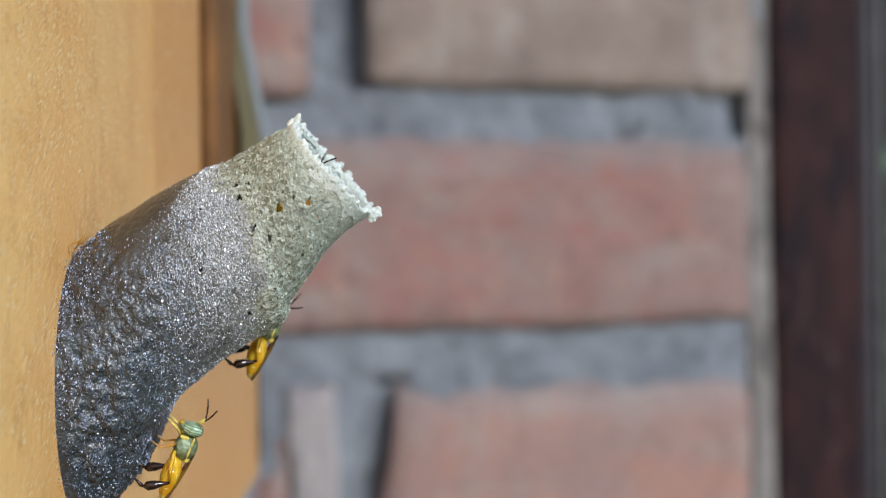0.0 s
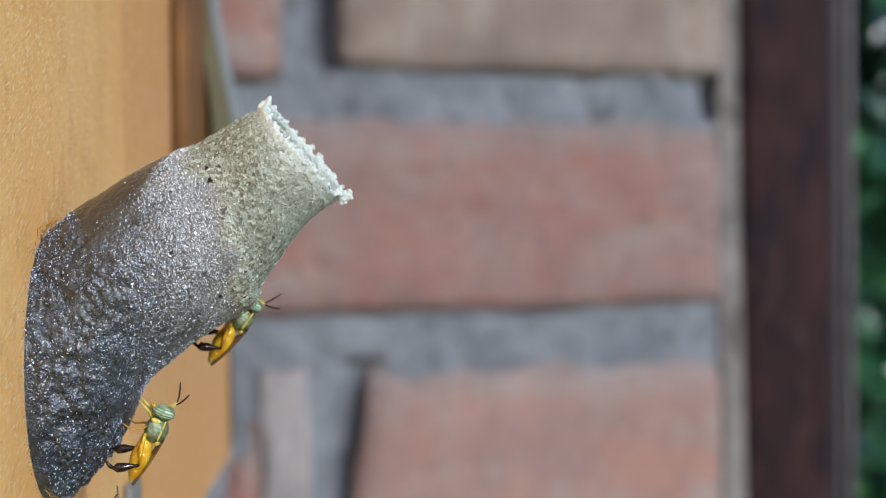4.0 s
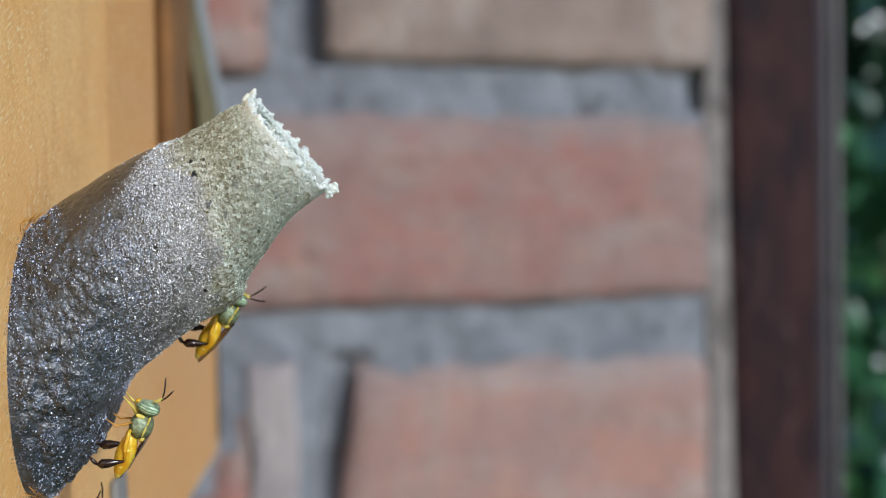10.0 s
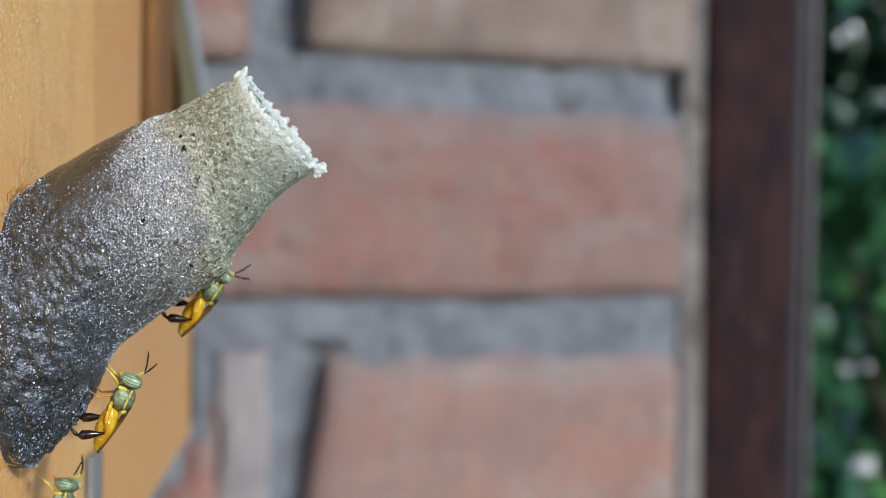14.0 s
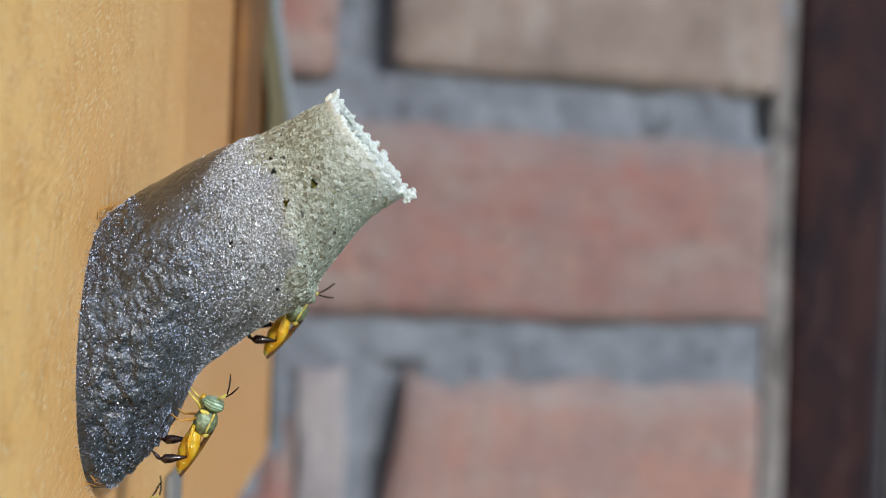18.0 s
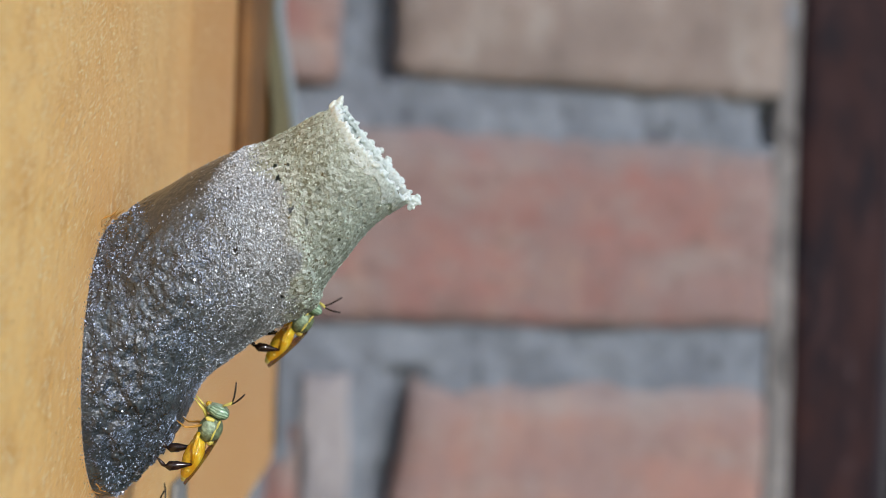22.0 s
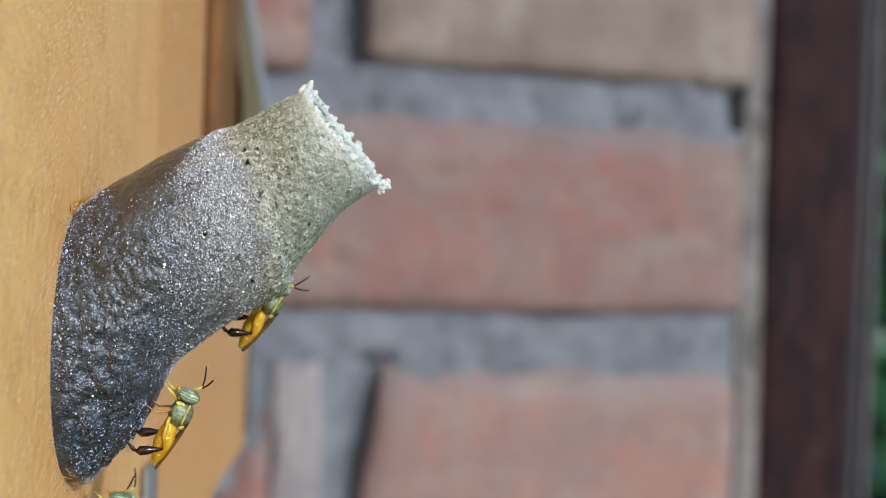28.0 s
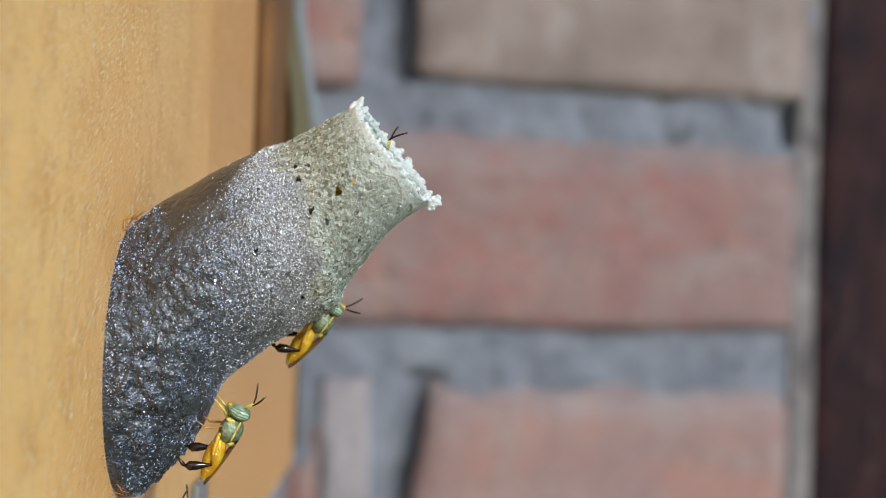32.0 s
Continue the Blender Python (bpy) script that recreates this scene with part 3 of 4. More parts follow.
def brick_wall():
    wall = new("wall_brick")
    wall.matrix_world = WALL
    tagged(wall, "old brick wall with wide recessed grey mortar joints", "wall", kind="structure")
    # mortar: an uneven recessed sheet with a solid core behind it
    part("core", box(-1500 * MM, 107 * MM, 14 * MM, 120 * MM, -HEIGHT, 1400 * MM), M_MORTAR, wall, smooth=False)
    nx, nz = 190, 170
    x0, x1, z0, z1 = -260 * MM, 106 * MM, -170 * MM, 170 * MM
    verts, faces = [], []
    for j in range(nz + 1):
        for i in range(nx + 1):
            x, z = x0 + (x1 - x0) * i / nx, z0 + (z1 - z0) * j / nz
            p = Vector((x, 0, z)) * 1000
            d = 3.7 + 1.9 * noise.noise(p * 0.055) + 1.2 * noise.noise(p * 0.17) + 0.6 * noise.noise(p * 0.5)
            # the upright joints are raked deep along two of the bricks
            if 46 < p.z < 101:
                d += 9 * math.exp(-((p.x + 16.5) / 4.8) ** 2)
            if 34.5 < p.z < 47:
                d += 8 * math.exp(-((p.x - 98.5) / 2.0) ** 2)
            if -86 < p.z < -31:
                d += 8 * math.exp(-((p.x + 7.5 + 0.15 * (-30.5 - p.z)) / 4.5) ** 2)
            if x > 0.078 and z < 0.02:
                d += (3.6 - d) * min(1.0, (x - 0.078) / 0.010)
            verts.append((x, d * MM, z))
    for j in range(nz):
        for i in range(nx):
            a = j * (nx + 1) + i
            faces.append((a, a + 1, a + nx + 2, a + nx + 1))
    bed = new("mortar_bed", from_lists("mortar_bed", verts, faces, M_MORTAR))
    bed.parent = wall
    # the bricks near the corner: left, right, bottom, top in mm, and which clay
    near = [(-13.5, 102, 47.5, 101, 1), (-140, -28.5, 43, 99, 0), (-128, 99.5, -18.8, 34.6, 0), (-5.5, 99, -84, -31.5, 2),
            (-140, -36, -85, -31.5, 0), (-128, 99.5, 113, 166, 0), (-128, 99.5, -149, -97, 0)]
    for k, (a, b, c, d, clay) in enumerate(near):
        me = worn_brick("brick", (b - a) * MM, (d - c) * MM, 30 * MM, k + 1, (M_BRICK, M_PALE, M_PEACH)[clay], 0.5 if k == 3 else 1.0, 15, 0.15 if k == 3 else 0.0, {2: 3.0, 3: 8.0}.get(k, 0.0) * MM, k == 4)
        shared("brick", me, wall, pose(a * MM, 0, c * MM))
    common = worn_brick("brick", 220 * MM, 53 * MM, 30 * MM, 31, M_BRICK, 1.0, 5)
    for row in range(-18, 22):
        z = -18.8 + 65.3 * row
        for col in range(6):
            right = (94.5 if row % 2 == 0 else -13.5 - 14) - 234 * col
            inside = -3 < row < 3 and right > -100
            if row in (-2, 2) and col == 0 or inside or z < -HEIGHT * 1000:
                continue
            shared("brick", common, wall, pose((right - 220) * MM, 0, z * MM))
    # pale cement down the corner and in one upright joint
    for name, a, b, c, d, seed in (("corner_cement", 100.0, 107.4, -300, 300, 3), ("joint_filler", -35.5, -23.5, -90, -33, 8)):
        bm = box(a * MM, b * MM, (0.8 if seed == 8 else 2.6) * MM, 20 * MM, c * MM, d * MM, cuts=0)
        bmesh.ops.bisect_plane(bm, geom=bm.verts[:] + bm.edges[:] + bm.faces[:], plane_co=(0, 0, 0), plane_no=(0, 0, 1))
        bmesh.ops.subdivide_edges(bm, edges=bm.edges[:], cuts=9, use_grid_fill=True)
        for v in bm.verts:
            p = v.co * 1000
            v.co += noise.noise_vector(Vector((p.x * 0.09 + seed, p.y * 0.09, p.z * 0.06))) * 1.5 * MM
        part(name, bm, M_FILLER if name == "joint_filler" else M_CEMENT, wall, "pale cement smear")


def eave():
    """The plain roof edge over the wall."""
    bm = box(-1.6, 1.0, -0.75, 0.5, 1.41, 1.47, bevel=0.01)
    ob = part("eave", bm, M_STAND, None, smooth=False)
    ob.matrix_world = WALL
    tagged(ob, "plain grey boarded roof overhang above the brick wall", "roof", kind="structure")


def rounded_post(x0, x1, y0, y1, top, r):
    """An upright prism with well rounded corners."""
    ring = []
    for cx, cy, start in ((x1 - r, y1 - r, 0), (x0 + r, y1 - r, 90), (x0 + r, y0 + r, 180), (x1 - r, y0 + r, 270)):
        ring += [(cx + r * math.cos(radians(start + k * 15)), cy + r * math.sin(radians(start + k * 15))) for k in range(7)]
    bm = bmesh.new()
    low = [bm.verts.new((x, y, 0)) for x, y in ring]
    high = [bm.verts.new((x, y, top)) for x, y in ring]
    for i in range(len(ring)):
        j = (i + 1) % len(ring)
        bm.faces.new((low[i], low[j], high[j], high[i]))
    return bm


def post():
    root = new("post")
    root.matrix_world = WALL @ Matrix.Translation((106.2 * MM, 0, -0.06)) @ pose(0, 0, 0, 0, 0.5, 0) @ Matrix.Translation((0, 0, 0.06 - HEIGHT))
    tagged(root, "dark brown painted post standing against the end of the brick wall", "post")
    part("shaft", rounded_post(-1.0 * MM, 33 * MM, 1 * MM, 45 * MM, 2.6, 7 * MM), M_POST, root)
    # near-black side: shadow on the post put into the colour
    part("groove", box(31 * MM, 36.5 * MM, 7 * MM, 42 * MM, 0, 2.6), M_GROOVE, root, "recessed side of the post, coloured dark as in shadow", smooth=False)
    # grey edge: light caught by the post, put into the colour
    part("edge_strip", box(35.6 * MM, 41.8 * MM, 4 * MM, 40 * MM, 0, 2.6, bevel=2.4 * MM), M_POSTEDGE, root, "grey edge of the post, coloured pale as if lit", smooth=False)


# ---- the hive ----
FACE_SLOPE = 0.035          # the front board leans away along its width
HIVE = Matrix.Translation((-17.75 * MM, 0, HEIGHT)) @ Matrix.Rotation(math.atan(FACE_SLOPE), 4, "Z")


def hive():
    """A wooden hive box; in its own space the front board's face is x = 0 and the board runs along y."""
    root = new("hive_box")
    root.matrix_world = HIVE
    tagged(root, "golden varnished wooden beehive box with a resin entrance tube", "beehive")
    near, far, low, top = -90, 97.5, -28, 170
    g_low = 2.5                       # the upright rebate beside the far edge ends here
    def panel(name, x0, x1, y0, y1, z0, z1, mat=M_BOARD, bevel=0.6, label=""):
        return part(name, box(x0 * MM, x1 * MM, y0 * MM, y1 * MM, z0 * MM, z1 * MM, bevel=bevel * MM), mat, root, label, smooth=False)
    # the front board in one piece, with the entrance hole and the upright rebate cut out
    bm = bmesh.new()
    ys, zs = (near, 0.5, 5.5, 49, far), (low, -9, -2, g_low, top)
    grid = [[bm.verts.new((0, y * MM, z * MM)) for z in zs] for y in ys]
    for i in range(4):
        for j in range(4):
            if (i, j) not in ((1, 1), (3, 3)):
                bm.faces.new((grid[i][j], grid[i + 1][j], grid[i + 1][j + 1], grid[i][j + 1]))
    sides = bmesh.ops.extrude_face_region(bm, geom=bm.faces[:])["geom"]
    for v in sides:
        if isinstance(v, bmesh.types.BMVert):
            v.co.x -= 14 * MM
    bmesh.ops.recalc_face_normals(bm, faces=bm.faces[:])
    edges = [e for e in bm.edges if len(e.link_faces) == 2 and e.calc_face_angle() > 1.0]
    bmesh.ops.bevel(bm, geom=edges, offset=0.7 * MM, segments=2, affect="EDGES")
    part("front_board", bm, M_BOARD, root, "golden varnished front board", smooth=False)
    panel("rebate", -14, -2.2, 49.2, far - 0.2, g_low + 0.2, top, M_DARK_AMBER, 0.3, "dark amber rebate")
    panel("facing", 0.004, 0.02, 25.5, 48.2, g_low - 1.5, top, M_FACING, 0.003, "orange varnished facing strip")
    panel("facing", 0.004, 0.02, 25.5, far - 1.0, low + 1.0, g_low - 1.6, M_FACING, 0.003, "orange varnished facing strip")
    panel("edge_bead", -0.3, 0.30, far - 1.0, far + 0.25, low + 2.0, g_low, M_DARK_EDGE, 0.1, "dark strip along the board's far edge")
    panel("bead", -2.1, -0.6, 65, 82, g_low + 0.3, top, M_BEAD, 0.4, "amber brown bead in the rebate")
    for y0, y1 in ((near, near + 14), (far - 14, far)):
        panel("side_board", -160, -14.2, y0, y1, low, top)
    panel("back_board", -174, -160.2, near, far, low, top)
    panel("floor_board", -160, -14.2, near + 14.2, far - 14.2, low, low + 14)
    panel("lid", -180, 6, near - 6, far + 8, top + 0.3, top + 18, M_BOARD, 1.5)
    panel("batten", -5.0, -1.7, far + 2.2, far + 7, 21, top, M_BOARD, 0.6)
    # the bent grey strip on the far edge
    def strip(name, profile, mat, label):
        bm = bmesh.new()
        rows = []
        for k in range(33):
            z = 3.0 + (top - 3.2) * (k / 32) ** 2
            lift = 1.7 - 2.7 * min(1.0, max(0.0, (z - 16) / 15.0))
            rows.append([bm.verts.new(Vector((x + lift * w, y, z)) * MM) for x, y, w in profile])
        for a, b in zip(rows, rows[1:]):
            for i in range(len(a)):
                bm.faces.new((a[i], a[(i + 1) % len(a)], b[(i + 1) % len(b)], b[i]))
        bm.faces.new(rows[0][::-1])
        bm.faces.new(rows[-1])
        return part(name, bm, mat, root, label, smooth=False)
    strip("corner_strip", [(-1.0, 79, 0.8), (-0.7, 84, 0.9), (-0.25, far - 1, 1), (-0.25, far + 0.2, 1), (-1.2, far + 0.2, 1), (-1.8, 81, 0.8)], M_OLIVE, "bent olive grey sheet strip peeling off the corner")
    strip("strip_edge", [(-0.3, far - 5, 1), (0.25, far + 0.4, 1), (0.25, far + 1.8, 1), (-1.4, far + 1.8, 1), (-1.4, far + 0.4, 1)], M_STRIP, "pale bluish grey folded edge")
    part("strap", box(0.1 * MM, 0.6 * MM, 22.5 * MM, 27 * MM, low * MM, -16.7 * MM, bevel=0.2 * MM), M_STRAP, root, "short grey metal strap", smooth=False)
    stand = new("hive_stand")
    stand.matrix_world = HIVE @ Matrix.Translation((-90 * MM, 0, -HEIGHT))
    tagged(stand, "plain grey wooden post carrying the hive box", "post")
    part("shaft", box(-40 * MM, 40 * MM, -40 * MM, 40 * MM, 0, HEIGHT + (low - 12) * MM, bevel=4 * MM), M_STAND, stand, smooth=False)
    part("plate", box(-65 * MM, 60 * MM, -75 * MM, 75 * MM, HEIGHT + (low - 11.9) * MM, HEIGHT + low * MM, bevel=2 * MM), M_STAND, stand, smooth=False)


# the entrance tube: upper x, z and lower x, z of each section, its depth y and its half width in depth, in mm
SECTIONS = [
    (-17.95, 0.85, -16.97, -13.68, 3.0, 5.6), (-16.35, 2.20, -14.81, -11.37, 2.6, 5.1), (-14.80, 3.10, -13.69, -9.71, 2.35, 4.85),
    (-13.27, 4.04, -12.68, -7.46, 2.1, 4.5), (-11.76, 4.87, -11.22, -6.09, 1.95, 4.25), (-10.55, 5.33, -9.97, -5.08, 1.85, 4.05),
    (-9.64, 5.62, -8.40, -4.08, 1.75, 3.85), (-8.65, 6.15, -6.62, -3.14, 1.65, 3.65), (-7.91, 6.54, -6.12, -1.89, 1.6, 3.5),
    (-6.96, 7.10, -4.91, -0.20, 1.5, 3.4), (-6.31, 7.42, -3.61, 1.40, 1.5, 3.35), (-5.78, 7.70, -1.84, 2.72, 1.5, 3.3)]
# ragged openings in the near side: x, z and size in mm
HOLES = [(-10.29, -0.10, 0.17), (-10.40, 3.02, 0.10), (-8.59, 4.22, 0.10), (-8.40, 3.54, 0.13), (-6.30, 3.02, 0.18), (-7.63, 2.01, 0.14),
         (-6.82, 1.44, 0.12), (-9.34, 2.06, 0.07), (-5.16, 2.75, 0.16), (-4.78, 3.33, 0.16), (-4.24, 2.44, 0.14), (-3.82, 4.24, 0.12),
         (-5.58, 3.56, 0.08), (-8.07, -2.44, 0.10), (-7.91, 4.27, 0.08), (-5.25, 0.56, 0.08)]


@functools.lru_cache(None)
def section(u):
    """The tube's section at u from 0 (foot) to 1 (mouth), smoothly between the given ones."""
    n = len(SECTIONS) - 1
    x = min(max(u, 0.0), 1.0) * n
    i = min(int(x), n - 1)
    t = x - i
    p = [np.array(SECTIONS[min(max(i + k, 0), n)]) for k in (-1, 0, 1, 2)]
    s = 0.5 * (2 * p[1] + (p[2] - p[0]) * t + (2 * p[0] - 5 * p[1] + 4 * p[2] - p[3]) * t * t + (3 * p[1] - p[0] - 3 * p[2] + p[3]) * t ** 3)
    return tuple(float(v) for v in s)


def tube_point(u, a, grow=0.0):
    """A point of the tube's wall in mm: a runs round it, 0 at the top, pi/2 nearest the camera side."""
    ux, uz, lx, lz, y, b = section(u)
    c = Vector(((ux + lx) / 2, y, (uz + lz) / 2))
    half = Vector(((ux - lx) / 2, 0, (uz - lz) / 2))
    k = 1 + grow / half.length
    s = math.sin(a)
    tilt = max(0.0, (u - 0.7) / 0.3) ** 2 * (-0.34 * s - 0.10 * s * math.sin(2 * a + 0.6))
    return c + half * math.cos(a) * k + Vector((0.79 * tilt, -(b + grow) * s, 0.61 * tilt))


def wax_line(a):
    """Where along the tube the resin ends and the wax begins."""
    side = min(a, 2 * math.pi - a)
    return 0.405 + 0.165 * math.sin(side) + 0.13 * side / math.pi + 0.030 * math.sin(5.3 * a + 1.0) * math.sin(2.1 * a) + 0.012 * math.sin(13 * a)


def along_of(u, a):
    edge = wax_line(a)
    return 0.62 * u / edge if u < edge else 0.62 + 0.38 * (u - edge) / (1 - edge)


def skin_of(u, a):
    """How far the smooth brown skin covers the resin: a strip on top, and a patch underneath by the wax."""
    side = min(a, 2 * math.pi - a)
    wide = 0.98 * min(1.0, max(0.0, u - 0.075) / 0.10) * max(0.0, 1 - (u / 0.45) ** 5)
    top = 1.35 - 0.85 * side / max(wide, 0.02) if u > 0.02 else 0.0
    low = 1.1 - math.hypot((u - 0.42) / 0.19, (side - 2.6) / 0.95)
    return max(0.0, min(1.0, max(top, 0.5 * low)))


def relief(p, u, skin=0.0):
    """Lumps of the resin in mm, coarser at the foot, grainy at the mouth."""
    foot = max(0.0, 1 - u / 0.5)
    d = 0.07 * noise.noise(p * 0.45)
    rough = (0.03 + 0.20 * foot) * noise.noise(p * 1.3) + (0.035 + 0.17 * foot) * noise.noise(p * 2.7)
    rough += (0.03 + 0.05 * foot) * noise.noise(p * 5.5) + 0.032 * noise.noise(p * 10.0)
    return d + rough * (1 - 0.88 * skin)


def tube_surface(u, a):
    """A point on the tube's outer surface with its lumps, and the way out of the wall there, in mm."""
    p = tube_point(u, a)
    out = (p - (tube_point(u, a + math.pi) + p) / 2).normalized()
    return p + out * relief(p, u, skin_of(u, a)), out


def unit_bead():
    bm = bmesh.new()
    bmesh.ops.create_icosphere(bm, subdivisions=1, radius=1.0)
    found = [v.co.copy() for v in bm.verts], [tuple(v.index for v in f.verts) for f in bm.faces]
    bm.free()
    return found


FLAKE = ([Vector(p) for p in ((1, 0, 0), (-1, 0, 0), (0, 1, 0), (0, -1, 0), (0, 0, 1), (0, 0, -1))],
         [(0, 2, 4), (2, 1, 4), (1, 3, 4), (3, 0, 4), (2, 0, 5), (1, 2, 5), (3, 1, 5), (0, 3, 5)])


def crumbs(name, rng, spots, shape, stretch, material, root, label, smooth=True):
    """Many small uneven grains at the spots (centre, size) in mm, as one part."""
    unit, tris = shape
    verts, faces = [], []
    for c, r in spots:
        base = len(verts)
        turn = Euler((rng.uniform(0, 6.3), rng.uniform(0, 6.3), rng.uniform(0, 6.3))).to_matrix()
        sx = [k * r * rng.uniform(0.65, 1.35) for k in stretch]
        verts += [(c + turn @ Vector((v.x * sx[0], v.y * sx[1], v.z * sx[2])) * rng.uniform(0.75, 1.25)) * MM for v in unit]
        faces += [tuple(base + i for i in t) for t in tris]
    ob = new(name, from_lists(name, verts, faces, material, smooth))
    ob.parent = root
    return tagged(ob, label, kind="stuff")


def entrance_tube():
    root = new("entrance_tube")
    root.location = (0, 0, HEIGHT)
    tagged(root, "grey resin and pale wax nest entrance tube on the hive front", "nest tube")
    rng = random.Random(11)
    nu, na = 400, 380
    verts, along, skins, faces = [], [], [], []
    for i in range(nu + 1):
        u = i / nu
        for k in range(na):
            a = 2 * math.pi * k / na
            p = tube_point(u, a)
            out = (p - (tube_point(u, a + math.pi) + p) / 2).normalized()
            skin = skin_of(u, a)
            d = relief(p, u, skin)
            if u < 0.03:
                d *= u / 0.03
            if i == 0:
                p = Vector((-17.75 - FACE_SLOPE * p.y - 0.6, p.y, p.z))
            if u > 0.985:
                p = p + Vector((0.79, 0, 0.61)) * 0.25 * noise.noise(p * 4.0)
            verts.append((p + out * d) * MM)
            along.append(along_of(u, a))
            skins.append(skin)
    for i in range(nu):
        for k in range(na):
            a, b = i * na + k, i * na + (k + 1) % na
            m = (verts[a] + verts[b] + verts[a + na]) / 3 / MM
            if m.y < 0.5 and any(abs(m.x - x) < 0.4 and math.hypot(m.x - x, (m.z - z) * 0.8) < r * (1 + 0.9 * noise.noise(m * 7.0)) for x, z, r in HOLES):
                continue
            faces.append((a, b, b + na, a + na))
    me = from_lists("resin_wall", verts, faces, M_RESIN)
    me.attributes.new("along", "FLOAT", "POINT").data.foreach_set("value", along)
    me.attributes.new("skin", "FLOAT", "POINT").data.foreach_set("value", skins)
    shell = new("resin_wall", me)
    shell.parent = root
    # the dark lining behind the resin; the wax has none and lets light through
    verts, faces = [], []
    mu, ma = 40, 64
    for i in range(mu + 1):
        for k in range(ma):
            verts.append(tube_point(0.5 * i / mu, 2 * math.pi * k / ma, -0.55) * MM)
    for i in range(mu):
        for k in range(ma):
            a, b = i * ma + k, i * ma + (k + 1) % ma
            m = (verts[a] + verts[b] + verts[a + ma] + verts[b + ma]) / 4 / MM
            if not (m.y < 0.5 and any(math.hypot(m.x - x, m.z - z) < r + 0.35 for x, z, r in HOLES)):
                faces.append((a, a + ma, b + ma, b))
    lining = new("lining", from_lists("lining", verts, faces, M_INSIDE))
    lining.parent = root
    # the ragged rim of fresh white wax: small beads, and larger lobes on its edge
    axis = Vector((0.79, 0, 0.61))
    spots = []
    for _ in range(6500):
        a = rng.uniform(0, 6.283)
        wave = noise.noise(Vector((math.cos(a) * 4, math.sin(a) * 4, 2)))
        ragged = noise.noise(Vector((math.cos(a) * 9, math.sin(a) * 9, 7)))
        ahead = 0.03 + 0.22 * wave + 0.26 * ragged
        p = tube_point(1.0, a, rng.uniform(-0.34, -0.03)) + axis * rng.uniform(-0.16 - 0.25 * wave, ahead)
        spots.append((p, rng.uniform(0.055, 0.10)))
    for _ in range(95):
        a = rng.uniform(0, 6.283)
        ragged = noise.noise(Vector((math.cos(a) * 9, math.sin(a) * 9, 7)))
        p = tube_point(1.0, a, rng.uniform(-0.25, 0.04)) + axis * (0.02 + 0.22 * ragged)
        for s in range(rng.randint(1, 3)):
            spots.append((p + axis * 0.08 * s + Vector((rng.uniform(-0.06, 0.06), 0.05 * s, rng.uniform(-0.06, 0.06))), rng.uniform(0.10, 0.16)))
    for _ in range(4200):
        a = rng.uniform(3.2, 6.25)
        p = tube_point(1.0, a, rng.uniform(-0.40, -0.05)) - axis * rng.uniform(0.1, 1.3)
        spots.append((p, rng.uniform(0.06, 0.10)))
    # a thin uneven film of the same wax laid back over the outside
    for _ in range(4600):
        a = rng.uniform(0, 6.283)
        wave = noise.noise(Vector((math.cos(a) * 3, math.sin(a) * 3, 5)))
        back = (0.8 + 0.6 * wave) * rng.random() ** 1.4
        p = tube_point(1.0, a, -0.02 - 0.05 * back) - axis * back
        spots.append((p, rng.uniform(0.05, 0.085)))
    # two tips on top and a knob of wax at the lowest point
    for x, z, tall in ((-5.70, 7.66, 0.46), (-6.06, 7.55, 0.32)):
        for s in range(6):
            spots.append((Vector((x + 0.03 * s, 1.4, z + tall * s / 5)), 0.20 - 0.012 * s))
    for dx, dz, r in ((0.0, 0.0, 0.22), (0.22, -0.02, 0.18), (0.36, 0.1, 0.15), (0.40, -0.14, 0.13), (0.02, -0.26, 0.16), (-0.04, -0.42, 0.14), (0.12, -0.36, 0.13), (0.2, -0.22, 0.14), (0.3, 0.22, 0.12)):
        spots.append((Vector((-1.70 + dx * 1.1, 1.4, 2.86 + dz * 1.1)), r * 1.12))
    rim = crumbs("rim", rng, [(p / MM, r / MM) for p, r in spots], unit_bead(), (1, 1, 1), M_WAX, root, "crumbly white wax rim")
    rim.scale = (MM, MM, MM)
    fuse = rim.modifiers.new("fuse", "REMESH")
    fuse.mode, fuse.voxel_size, fuse.use_smooth_shade = "VOXEL", 0.04, True
    melt = rim.modifiers.new("melt", "SMOOTH")
    melt.factor, melt.iterations = 0.5, 5
    # grains painted as glints: thick by the wax, thin bluish clumps at the foot
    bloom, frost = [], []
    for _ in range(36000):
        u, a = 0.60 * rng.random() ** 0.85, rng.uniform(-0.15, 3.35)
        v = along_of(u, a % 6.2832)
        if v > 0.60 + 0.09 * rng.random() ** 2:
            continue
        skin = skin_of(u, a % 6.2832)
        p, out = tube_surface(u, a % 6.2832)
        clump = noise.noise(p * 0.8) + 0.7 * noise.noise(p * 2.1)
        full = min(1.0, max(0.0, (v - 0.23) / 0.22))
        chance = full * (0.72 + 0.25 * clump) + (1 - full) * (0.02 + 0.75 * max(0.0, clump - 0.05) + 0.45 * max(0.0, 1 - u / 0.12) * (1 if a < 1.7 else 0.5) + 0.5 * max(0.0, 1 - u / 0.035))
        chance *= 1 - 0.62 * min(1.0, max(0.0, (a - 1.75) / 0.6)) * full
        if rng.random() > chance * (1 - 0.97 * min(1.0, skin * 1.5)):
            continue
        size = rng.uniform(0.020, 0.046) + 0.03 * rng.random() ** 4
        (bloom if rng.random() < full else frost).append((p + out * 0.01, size))
